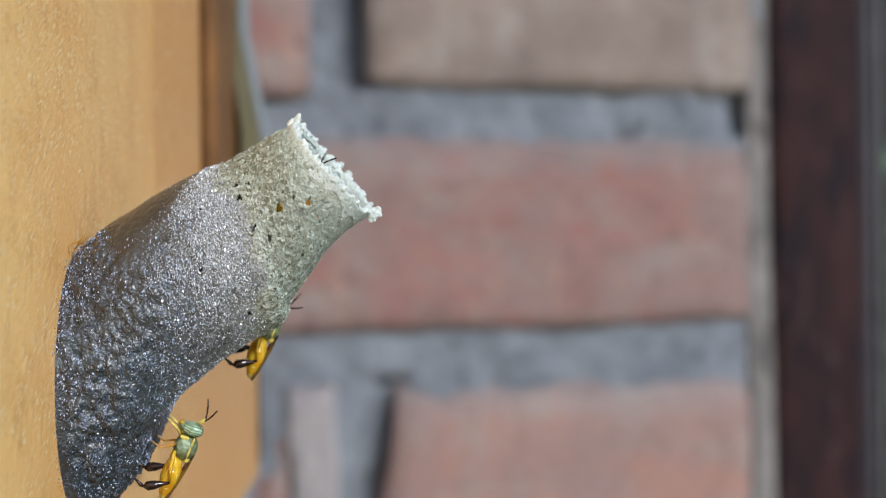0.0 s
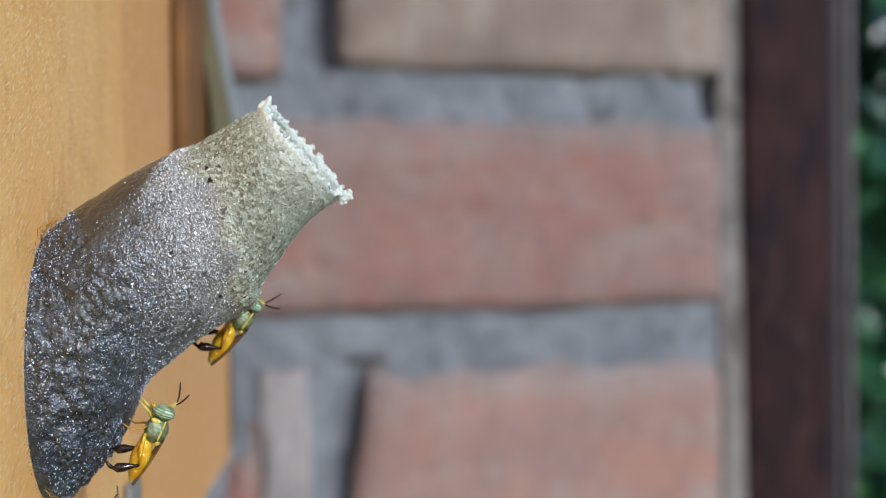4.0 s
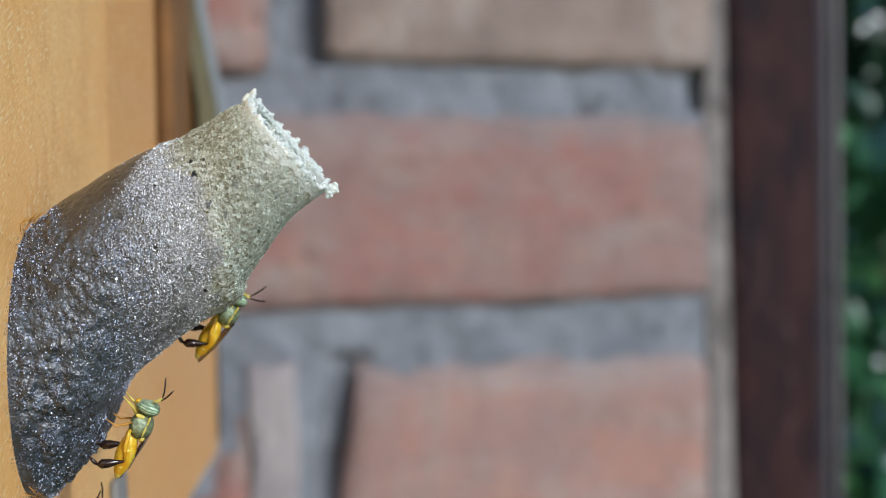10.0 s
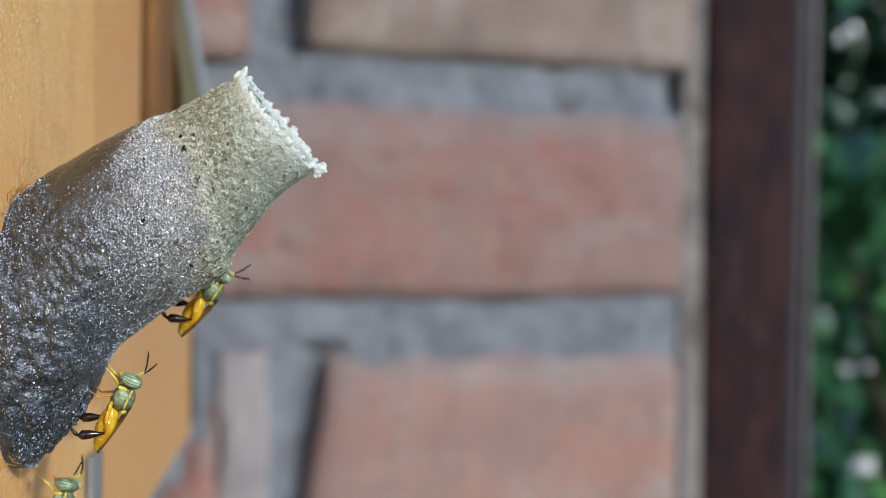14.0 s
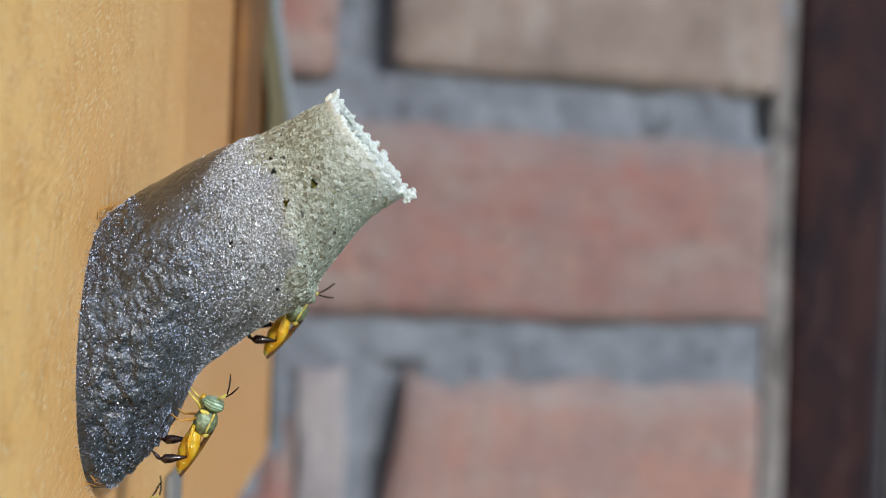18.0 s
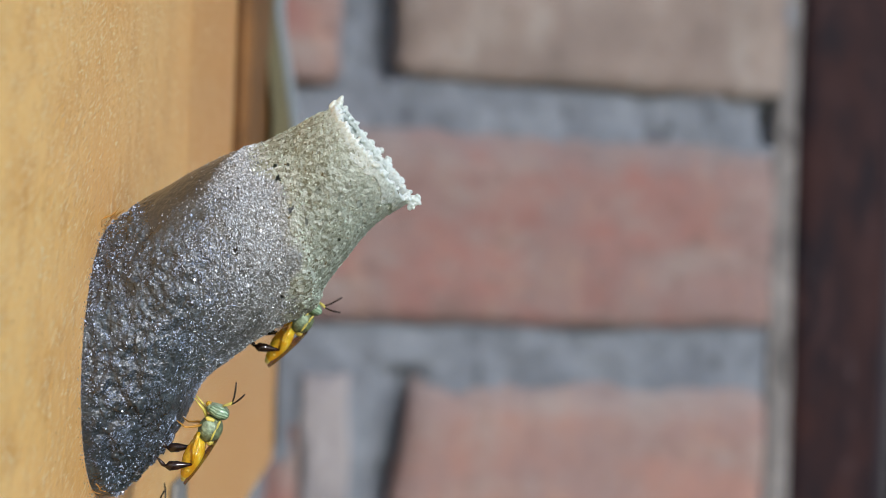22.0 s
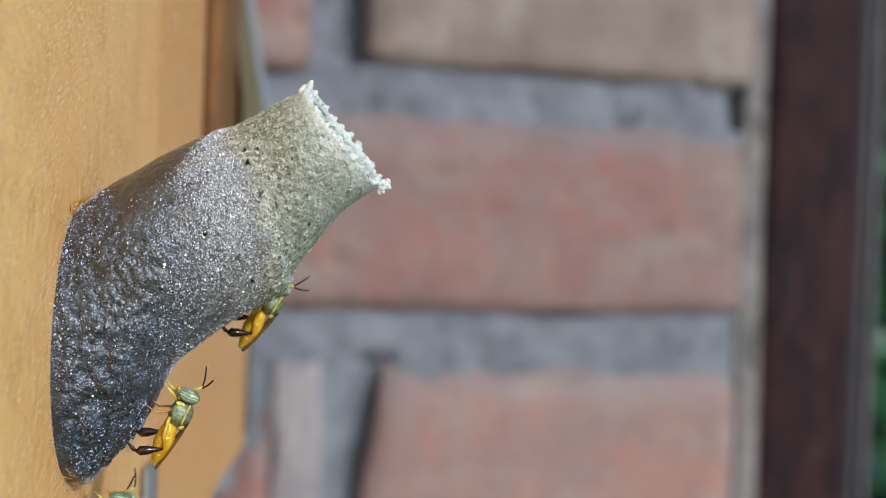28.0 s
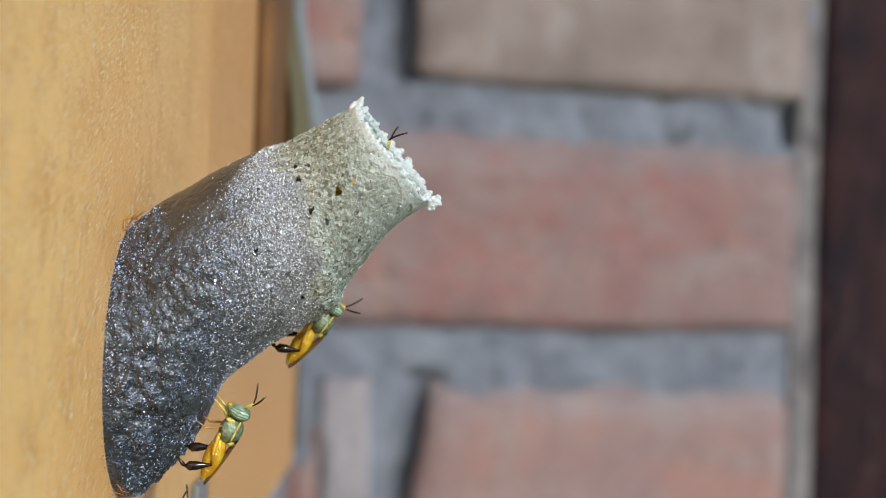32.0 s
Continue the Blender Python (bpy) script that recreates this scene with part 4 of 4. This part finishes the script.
    crumbs("bloom", rng, bloom, FLAKE, (1.5, 0.85, 0.6), M_PALE_GLINT, root, "fine pale grains standing for glints", False)
    crumbs("frost", rng, frost, FLAKE, (1.5, 0.9, 0.6), M_BLUE_GLINT, root, "sparse bluish grains standing for sky glints on the dark resin", False)
    grains, husks = [], []
    for _ in range(6500):
        u, a = 0.42 + 0.57 * rng.random(), rng.uniform(-0.2, 3.4)
        v = along_of(u, a % 6.2832)
        if v < 0.61 or v > 0.80 + 0.18 * rng.random():
            continue
        p, out = tube_surface(u, a % 6.2832)
        if any(math.hypot(p.x - x, p.z - z) < r + 0.05 for x, z, r in HOLES):
            continue
        (husks if rng.random() < 0.22 * (1.15 - v) / 0.5 else grains).append((p - out * 0.04, rng.uniform(0.03, 0.075) + 0.05 * rng.random() ** 5))
    crumbs("wax_grain", rng, grains, FLAKE, (1.1, 1.0, 0.9), M_GRAIN, root, "small grains of wax", False)
    crumbs("husk", rng, husks, FLAKE, (1.2, 0.8, 0.5), M_HUSK, root, "brown flecks in the wax", False)
    # resin crumbs spread on the board round the foot
    spill = []
    for _ in range(420):
        a = rng.uniform(-0.6, 3.7)
        p = tube_point(0.0, a, 0.75 * rng.random() ** 2.2)
        spill.append((Vector((-17.75 - FACE_SLOPE * p.y + 0.02, p.y, p.z)), rng.uniform(0.02, 0.055)))
    crumbs("foot_crumb", rng, spill, FLAKE, (1.3, 1.0, 0.7), M_FOOT, root, "grey brown resin crumbs at the foot", False)
    threads = bmesh.new()
    for k in range(26):
        top = k < 12
        y = rng.uniform(0, 3.5) if top else rng.uniform(-1.5, 6.5)
        x0 = -17.9 - FACE_SLOPE * y
        z0 = rng.uniform(0.4, 1.5) if top else -13.2 + rng.uniform(-0.4, 0.9)
        s = rng.uniform(0.4, 1.0)
        go = Vector((rng.uniform(0.2, 1.0), rng.uniform(-0.8, 0.3), rng.uniform(0.3, 1.0) * (1 if top else -0.8))).normalized() * s
        p = Vector((x0 + (0.2 if top else 0.5), y, z0))
        bend = Vector((rng.uniform(-0.2, 0.2), rng.uniform(-0.2, 0.2), 0))
        tube_along([p * MM, (p + go * 0.5 + bend) * MM, (p + go) * MM], [0.03 * MM, 0.022 * MM, 0.008 * MM], 5, threads)
    part("resin_thread", threads, M_AMBER, root, "fine amber resin threads at the foot")
    return root


# ---- stingless bees ----
def stance(x, y, z, ahead, back):
    """A bee's pose at x, y, z mm with its head towards ahead and its back towards back."""
    fx = Vector(ahead).normalized()
    bz = Vector(back)
    bz = (bz - fx * bz.dot(fx)).normalized()
    ly = bz.cross(fx)
    m = Matrix((fx, ly, bz)).transposed().to_4x4()
    m.translation = Vector((x * MM, y * MM, HEIGHT + z * MM))
    return m


def wing_mesh(side):
    bm = bmesh.new()
    rows = []
    for k in range(9):
        t = k / 8
        w = 0.48 * math.sin(math.pi * (0.12 + 0.80 * t)) ** 0.7
        x, z = -2.9 * t, -0.10 * t
        rows.append([bm.verts.new(Vector((x, side * (0.1 + 0.10 * t + w * s), z + 0.05 * (1 - s * s) + 0.02 * math.sin(9 * s))) * MM) for s in (-1, -0.5, 0, 0.5, 1)])
    for a, b in zip(rows, rows[1:]):
        for i in range(4):
            bm.faces.new((a[i], a[i + 1], b[i + 1], b[i]))
    top = bmesh.ops.duplicate(bm, geom=bm.verts[:] + bm.edges[:] + bm.faces[:])["geom"]
    for v in top:
        if isinstance(v, bmesh.types.BMVert):
            v.co.z += 0.02 * MM
    return bm


FOLDED = {1: pose(-0.25 * MM, 0.22 * MM, 0.50 * MM, 14, -9, -1), -1: pose(-0.25 * MM, -0.22 * MM, 0.53 * MM, -14, -9, 1)}
SPREAD = {1: pose(-0.1 * MM, 0.3 * MM, 0.55 * MM, 30, 0, -75), -1: pose(-0.1 * MM, -0.3 * MM, 0.55 * MM, -30, 0, 75)}


def segments(bm):
    """Swells each ring of an abdomen, with a narrow groove between them."""
    for v in bm.verts:
        x = v.co.x / MM
        k = 1 + 0.05 * abs(math.sin((x + 1.15) * math.pi / 0.46)) ** 0.5
        v.co.y *= k
        v.co.z = -0.18 * MM + (v.co.z + 0.18 * MM) * k
    return bm


def build_bee():
    bee = new("stingless_bee")

    def mm(*p):
        return Vector(p) * MM
    thorax = part("thorax", blob(mm(0, 0, 0), mm(0.76, 0.66, 0.64), rings=12, sides=16), M_THORAX, bee, "greenish grey thorax")
    plates = blob(mm(0.05, 0.42, -0.08), mm(0.46, 0.27, 0.42))
    blob(mm(0.05, -0.42, -0.08), mm(0.46, 0.27, 0.42), bm=plates)
    part("side_plate", plates, M_PLATE, thorax, "pale grey green flanks")
    yellow = blob(mm(-0.62, 0, 0.28), mm(0.22, 0.36, 0.2))
    for s in (1, -1):
        blob(mm(0.38, s * 0.48, 0.28), mm(0.30, 0.10, 0.07), bm=yellow)
        blob(mm(-0.15, s * 0.58, 0.27), mm(0.33, 0.07, 0.055), bm=yellow)
        blob(mm(0.50, s * 0.42, -0.22), mm(0.14, 0.16, 0.26), bm=yellow)
    part("markings", yellow, M_YELLOW, thorax, "yellow edge markings")
    head = part("head", blob(mm(1.02, 0, -0.1), mm(0.36, 0.70, 0.60), rings=12, sides=16), M_PLATE, bee, "pale green face")
    part("crown_of_head", blob(mm(0.98, 0, 0.14), mm(0.37, 0.56, 0.46)), M_THORAX, head)
    for s in (1, -1):
        part("compound_eye", blob(mm(1.03, s * 0.50, 0.02), mm(0.31, 0.27, 0.54), rings=12, sides=14), M_EYE, head, "large pale green eye")
        part("mandible", blob(mm(1.15, s * 0.17, -0.62), mm(0.13, 0.16, 0.17)), M_ORANGE, head)
        part("scape", tube_along([mm(1.32, s * 0.13, 0.05), mm(1.48, s * 0.25, 0.22), mm(1.66, s * 0.36, 0.44)], [0.04 * MM, 0.045 * MM, 0.05 * MM]), M_YELLOW, head)
        feeler = [(1.66, 0.36, 0.44), (1.92, 0.43, 0.62), (2.18, 0.50, 0.74), (2.45, 0.52, 0.84)] if s > 0 else [(1.66, 0.36, 0.44), (2.0, 0.45, 0.40), (2.35, 0.50, 0.30), (2.72, 0.50, 0.16)]
        part("antenna", tube_along([mm(x, s * y, z) for x, y, z in feeler], [0.04 * MM, 0.05 * MM, 0.05 * MM, 0.035 * MM]), M_DARK, head, "dark feeler")
        wing = part("wing", wing_mesh(s), M_WING, bee, "smoky brown folded wing")
        wing.matrix_basis = FOLDED[s]
        # front, middle and hind legs
        part("leg", tube_along([mm(0.55, s * 0.3, -0.5), mm(0.85, s * 0.55, -0.75), mm(1.05, s * 0.6, -1.15), mm(1.2, s * 0.62, -1.45)],
                               [0.07 * MM, 0.075 * MM, 0.05 * MM, 0.025 * MM]), M_YELLOW, bee)
        part("leg", tube_along([mm(0.05, s * 0.4, -0.52), mm(-0.05, s * 0.85, -0.72), mm(-0.3, s * 0.98, -1.2), mm(-0.15, s * 1.0, -1.75)],
                               [0.07 * MM, 0.07 * MM, 0.05 * MM, 0.025 * MM]), M_AMBER, bee)
        # the hind pair is held apart, one further back than the other
        knee = Vector((-1.95, 0.62, -0.06)) if s > 0 else Vector((-1.35, 0.60, -0.42))
        go = Vector((-0.52, 0.15, -1.0))
        at = [(knee + go * k) * MM for k in (0.0, 0.3, 0.68, 1.02, 1.2)]
        toe = [(knee + go * 1.2 + Vector(d)) * MM for d in ((0, 0, 0), (0.05, 0, -0.16), (0.16, 0.02, -0.38), (0.26, 0.02, -0.62))]

        def flip(points, s=s):
            return [Vector((p.x, s * p.y, p.z)) for p in points]
        hind = part("leg", tube_along(flip([mm(-0.35, 0.36, -0.45), mm(-0.35, 0.36, -0.45).lerp(at[0], 0.5) + mm(0, 0.16, -0.06), at[0]]),
                                      [0.10 * MM, 0.12 * MM, 0.055 * MM], sides=10), M_ORANGE, bee)
        part("tibia", tube_along(flip(at), [0.06 * MM, 0.12 * MM, 0.235 * MM, 0.25 * MM, 0.08 * MM], sides=14), M_DARK, hind, "glossy dark brown club")
        part("foot", tube_along(flip(toe), [0.06 * MM, 0.12 * MM, 0.08 * MM, 0.025 * MM], sides=9), M_DARK, hind)
    belly = part("abdomen", segments(blob(mm(-1.76, 0, -0.18), mm(1.27, 0.53, 0.50), pose(0, 0, 0, 0, 3).to_3x3(), rings=40, sides=18, pinch=0.25)), M_ORANGE, bee, "amber orange abdomen")
    part("tail", blob(mm(-2.68, 0, -0.14), mm(0.42, 0.27, 0.26), pose(0, 0, 0, 0, 3).to_3x3(), pinch=0.2), M_YELLOW, belly, "yellow tail tip")
    part("waist", blob(mm(-0.72, 0, -0.12), mm(0.24, 0.26, 0.26)), M_ORANGE, bee)
    for k in range(4):
        x = -1.05 - 0.43 * k
        e = (x + 1.76) / 1.27
        r = 0.525 * math.sqrt(max(0.05, 1 - e * e)) * (1 + 0.25 * min(0.0, e)) + 0.004
        part("band", blob(mm(x, 0, -0.18 - 0.052 * (x + 1.76)), mm(0.022, r, r * 0.95)), M_AMBER, belly)
    return bee


def wings_of(bee):
    found = [c for c in bee.children if c.name.split(".")[0] == "wing"]
    return sorted(found, key=lambda w: -w.matrix_basis.translation.y)


ground()
garden()
brick_wall()
eave()
post()
hive()
entrance_tube()
BEE = build_bee()
tagged(BEE, "small yellow guard bee standing under the tube", "bee", "stingless bees")
GUARD_A = stance(-11.78, 0.9, -9.58, (0.40, 0.02, 0.915), (0.915, 0.12, -0.40))
GUARD_B = stance(-7.62, 4.8, -3.98, (0.57, 0.0, 0.82), (0.82, 0.15, -0.57))
TUCKED_B = stance(-7.72, 4.8, -3.5, (0.37, 0.02, 0.93), (0.93, 0.15, -0.37))
GUARD_C = stance(-15.6, 4.2, -15.9, (0.15, 0.1, 0.98), (0.9, -0.35, -0.2))
BEE.matrix_basis = GUARD_A
guard_two = tagged(copy_thing(BEE, GUARD_B), "small yellow guard bee clinging half behind the tube")
for feeler in [p for p in guard_two.children_recursive if p.name.split(".")[0] in ("antenna", "scape")]:
    hinge = Matrix.Translation((1.4 * MM, 0, 0.15 * MM))
    feeler.matrix_basis = hinge @ pose(0, 0, 0, 0, -42, 0) @ hinge.inverted()
guard_three = tagged(copy_thing(BEE, GUARD_C), "small yellow guard bee on the board below the tube")

INSIDE = stance(-40, 3, -6, (1, 0, 0.2), (-0.2, 0, 1))
DEEP = stance(-9.5, 2.0, 0.9, (0.72, 0, 0.69), (-0.69, 0, 0.72))
THROAT = stance(-5.6, 2.2, 4.0, (0.78, 0, 0.62), (-0.62, 0, 0.78))
PEEK = stance(-3.55, 2.1, 3.85, (0.90, 0, 0.30), (-0.42, 0, 0.90))
HEAD_OUT = stance(-3.55, 0.9, 5.0, (0.98, -0.05, -0.02), (-0.15, 0.0, 0.98))
FEEL = stance(-4.6, 1.1, 3.85, (0.80, -0.08, 0.6), (-0.6, 0, 0.8))
FEEL_HIGH = stance(-5.2, 1.5, 4.5, (0.80, -0.08, 0.6), (-0.6, 0, 0.8))
BODY_OUT = stance(-1.25, 1.4, 4.6, (1.0, -0.05, -0.06), (0.05, 0.1, 1))
AWAY = stance(420, -350, 60, (1, -0.4, 0), (0, 0, 1))
# departures: peek out, body out, away, and the place in mid-air just after
LEAVERS = [
    (0.4, 1.14, 1.24, (19, 2, 4)), (1.97, 2.75, 2.86, (14, -4, 1)), (9.0, 9.2, 9.27, (16, 0, 6)), (12.0, 12.35, 12.48, (16, 2, 4)),
    (16.9, 17.25, 17.33, (16, 2, 4)), (18.4, 18.85, 18.926, (7.6, 1.5, 3.6)), (20.72, 20.95, 21.14, (13, 2, 2)),
    (22.9, 23.22, 23.3, (15, 2, 2)), (24.08, 24.75, 24.88, (16, 2, 6)), (29.35, 29.9, 29.95, (0.9, 1.8, 4.3)), (30.1, 30.42, 30.47, (1.6, 1.8, 3.9))]
foragers = [tagged(copy_thing(BEE, INSIDE), "small yellow forager bee leaving the wax mouth of the tube") for _ in LEAVERS]
# arrivals: in mid-air, at the rim, inside
COMERS = [(3.2, 3.35, 3.62, (6, 3, 12), (-3.9, 2.6, 6.3)), (5.75, 6.0, 6.2, (4, 4, 12), (-3.7, 3.2, 6.75)), (7.2, 7.4, 7.55, (3, 3, 9.5), (-4.6, 2.4, 5.7))]
comers = [tagged(copy_thing(BEE, AWAY), "small yellow forager bee returning to the tube") for _ in COMERS]
passer = tagged(copy_thing(BEE, AWAY), "small yellow bee flying close past the tube")
lander = tagged(copy_thing(BEE, AWAY), "small yellow bee that lands on the golden board")
peeker = tagged(copy_thing(BEE, INSIDE), "small yellow bee waiting inside the tube with its feelers out")


def motions():
    sway = [(t, GUARD_A @ pose(0, 0, 0, 1.5 * math.sin(t * 1.7), 1.2 * math.sin(t * 1.1 + 1), 1.5 * math.sin(t * 0.8))) for t in range(0, 33, 2)]
    walk(BEE, sway)
    # the second guard draws back behind the tube twice
    hid = [(0.0, 1), (1.2, 1), (1.9, 0.3), (2.6, 0), (4.5, 0), (6.0, 0.15), (7.0, 0), (14.0, 0), (16.3, 1), (17.4, 1), (18.2, 0.3), (19.2, 0.2), (20.2, 0), (24.0, 0), (26.0, 0.2), (29.0, 0.3), (31.0, 0), (32.0, 0)]
    walk(guard_two, [(t, GUARD_B.lerp(TUCKED_B, k) @ pose(0, 0, 0, 1.2 * math.sin(t * 1.3), 1.5 * math.sin(t * 0.9 + 2), 0)) for t, k in hid])
    # the first one fans a wing now and then
    fanned = FOLDED[1] @ pose(0, 0, 0, -10, 12, 34)
    walk(wings_of(BEE)[0], [(0.0, FOLDED[1]), (9.1, FOLDED[1]), (9.4, fanned), (10.2, fanned), (10.5, FOLDED[1]), (20.85, FOLDED[1]), (20.97, fanned), (21.05, fanned), (21.2, FOLDED[1]), (32.0, FOLDED[1])])
    walk(guard_three, [(t, GUARD_C @ pose(0, 0, 0, 0, 2 * math.sin(t * 1.2), 3 * math.sin(t * 0.7))) for t in range(0, 33, 2)])
    for bee, (peek, out, gone, air) in zip(foragers, LEAVERS):
        fly = stance(*air, (0.9, 0.0, -0.45), (0.35, -0.3, 0.85))
        rows = [(0.0, THROAT if peek < 0.5 else INSIDE)]
        if peek > 1.5:
            rows += [(peek - 1.3, INSIDE), (peek - 0.6, DEEP), (peek - 0.15, THROAT)]
        rows += [(peek, PEEK), (peek + 0.1, HEAD_OUT)]
        if out - peek > 0.7:
            rows.append((out - 0.14, HEAD_OUT @ pose(-0.35 * MM, 0, -0.25 * MM)))
        rows += [ (out - 0.08, HEAD_OUT @ pose(0.3 * MM, 0, 0.1 * MM)), (out, BODY_OUT), (gone, BODY_OUT @ pose(1.2 * MM, 0, 0)),
                 (gone + 0.066, fly), (gone + 0.4, AWAY), (32.0, AWAY)]
        walk(bee, rows)
        for side, wing in zip((1, -1), wings_of(bee)):
            walk(wing, [(0.0, FOLDED[side]), (gone - 0.1, FOLDED[side]), (gone, SPREAD[side]), (32.0, SPREAD[side])])
    for bee, (air_t, rim_t, in_t, air, rim) in zip(comers, COMERS):
        walk(bee, [(0.0, AWAY), (air_t - 0.35, AWAY), (air_t, stance(*air, (-0.9, 0, -0.4), (-0.2, -0.3, 0.9))),
                   (rim_t, stance(*rim, (-0.45, 0.80, -0.40), (-0.3, -0.4, 0.85))), (in_t, DEEP @ pose(0, 0, 0, 0, 0, 89)), (in_t + 0.6, INSIDE), (32.0, INSIDE)])
        for side, wing in zip((1, -1), wings_of(bee)):
            walk(wing, [(0.0, SPREAD[side]), (rim_t - 0.05, SPREAD[side]), (rim_t + 0.05, FOLDED[side]), (32.0, FOLDED[side])])
    walk(passer, [(0.0, AWAY), (8.6, AWAY), (8.9, stance(-7.5, -22, 7.5, (1, 0.1, -0.1), (0.1, -0.2, 1))), (8.967, stance(13.8, -18, 1.7, (1, 0.1, -0.1), (0, -0.2, 1))),
                  (9.0, stance(17.6, -18, 1.6, (1, 0.1, -0.1), (0, -0.2, 1))), (9.033, stance(21.4, -18, 1.5, (1, 0.1, -0.1), (0, -0.2, 1))), (9.1, stance(45, -18, 1, (1, 0, 0), (0, 0, 1))), (9.5, AWAY), (32.0, AWAY)])
    walk(lander, [(0.0, AWAY), (1.0, AWAY), (1.2, stance(21, 3, 11, (-0.6, 0, 0.7), (-0.5, -0.4, 0.6))), (1.4, stance(22.5, 3, 8.5, (-0.5, 0.2, 0.8), (-0.8, -0.3, 0.5))),
                  (1.5, stance(20.5, 3, 8.5, (-0.5, 0.2, 0.8), (-0.8, -0.3, 0.5))), (1.6, stance(10, 3, 13.5, (-0.9, 0.2, 0.2), (-0.2, -0.3, 0.8))),
                  (2.0, stance(-14, -16, 22, (-0.6, 0, -0.8), (0.6, -0.3, 0.6))), (2.15, stance(-16.3, -14, 8.6, (0, 0.4, -0.9), (1, 0, 0))), (2.3, stance(-16.3, -12.5, 7.6, (0, 0.45, -0.9), (1, 0, 0))),
                  (2.6, stance(-16.25, -9.8, 6.2, (0, 0.5, -0.85), (1, -0.1, 0))), (2.8, stance(-16.25, -8.2, 5.3, (0, 0.12, -1), (1, 0, 0))), (3.0, stance(-16.25, -8.6, 4.95, (0, -0.05, -1), (1, 0, 0))),
                  (3.2, stance(-16.3, -9.2, 5.1, (0, -0.6, -0.8), (1, 0, 0))), (3.4, stance(-16.4, -14, 5.5, (0, -0.9, -0.4), (1, 0, 0))), (4.0, stance(-16.5, -40, 8, (0, -0.9, 0.2), (0.98, 0, 0))), (32.0, stance(-16.5, -80, 8, (0, -0.9, 0.2), (0.98, 0, 0)))])
    for side, wing in zip((1, -1), wings_of(passer)):
        walk(wing, [(0.0, SPREAD[side]), (32.0, SPREAD[side])])
    for side, wing in zip((1, -1), wings_of(lander)):
        walk(wing, [(0.0, SPREAD[side]), (2.15, SPREAD[side]), (2.25, FOLDED[side]), (32.0, FOLDED[side])])
    walk(peeker, [(0.0, INSIDE), (1.6, INSIDE), (2.4, DEEP), (2.9, FEEL), (3.1, FEEL), (3.5, DEEP), (4.2, INSIDE), (24.6, INSIDE), (25.3, DEEP), (25.85, FEEL), (26.1, FEEL),
                  (26.6, DEEP), (31.2, DEEP), (31.8, FEEL_HIGH), (32.0, FEEL_HIGH @ pose(0.15 * MM, 0, 0))])


motions()
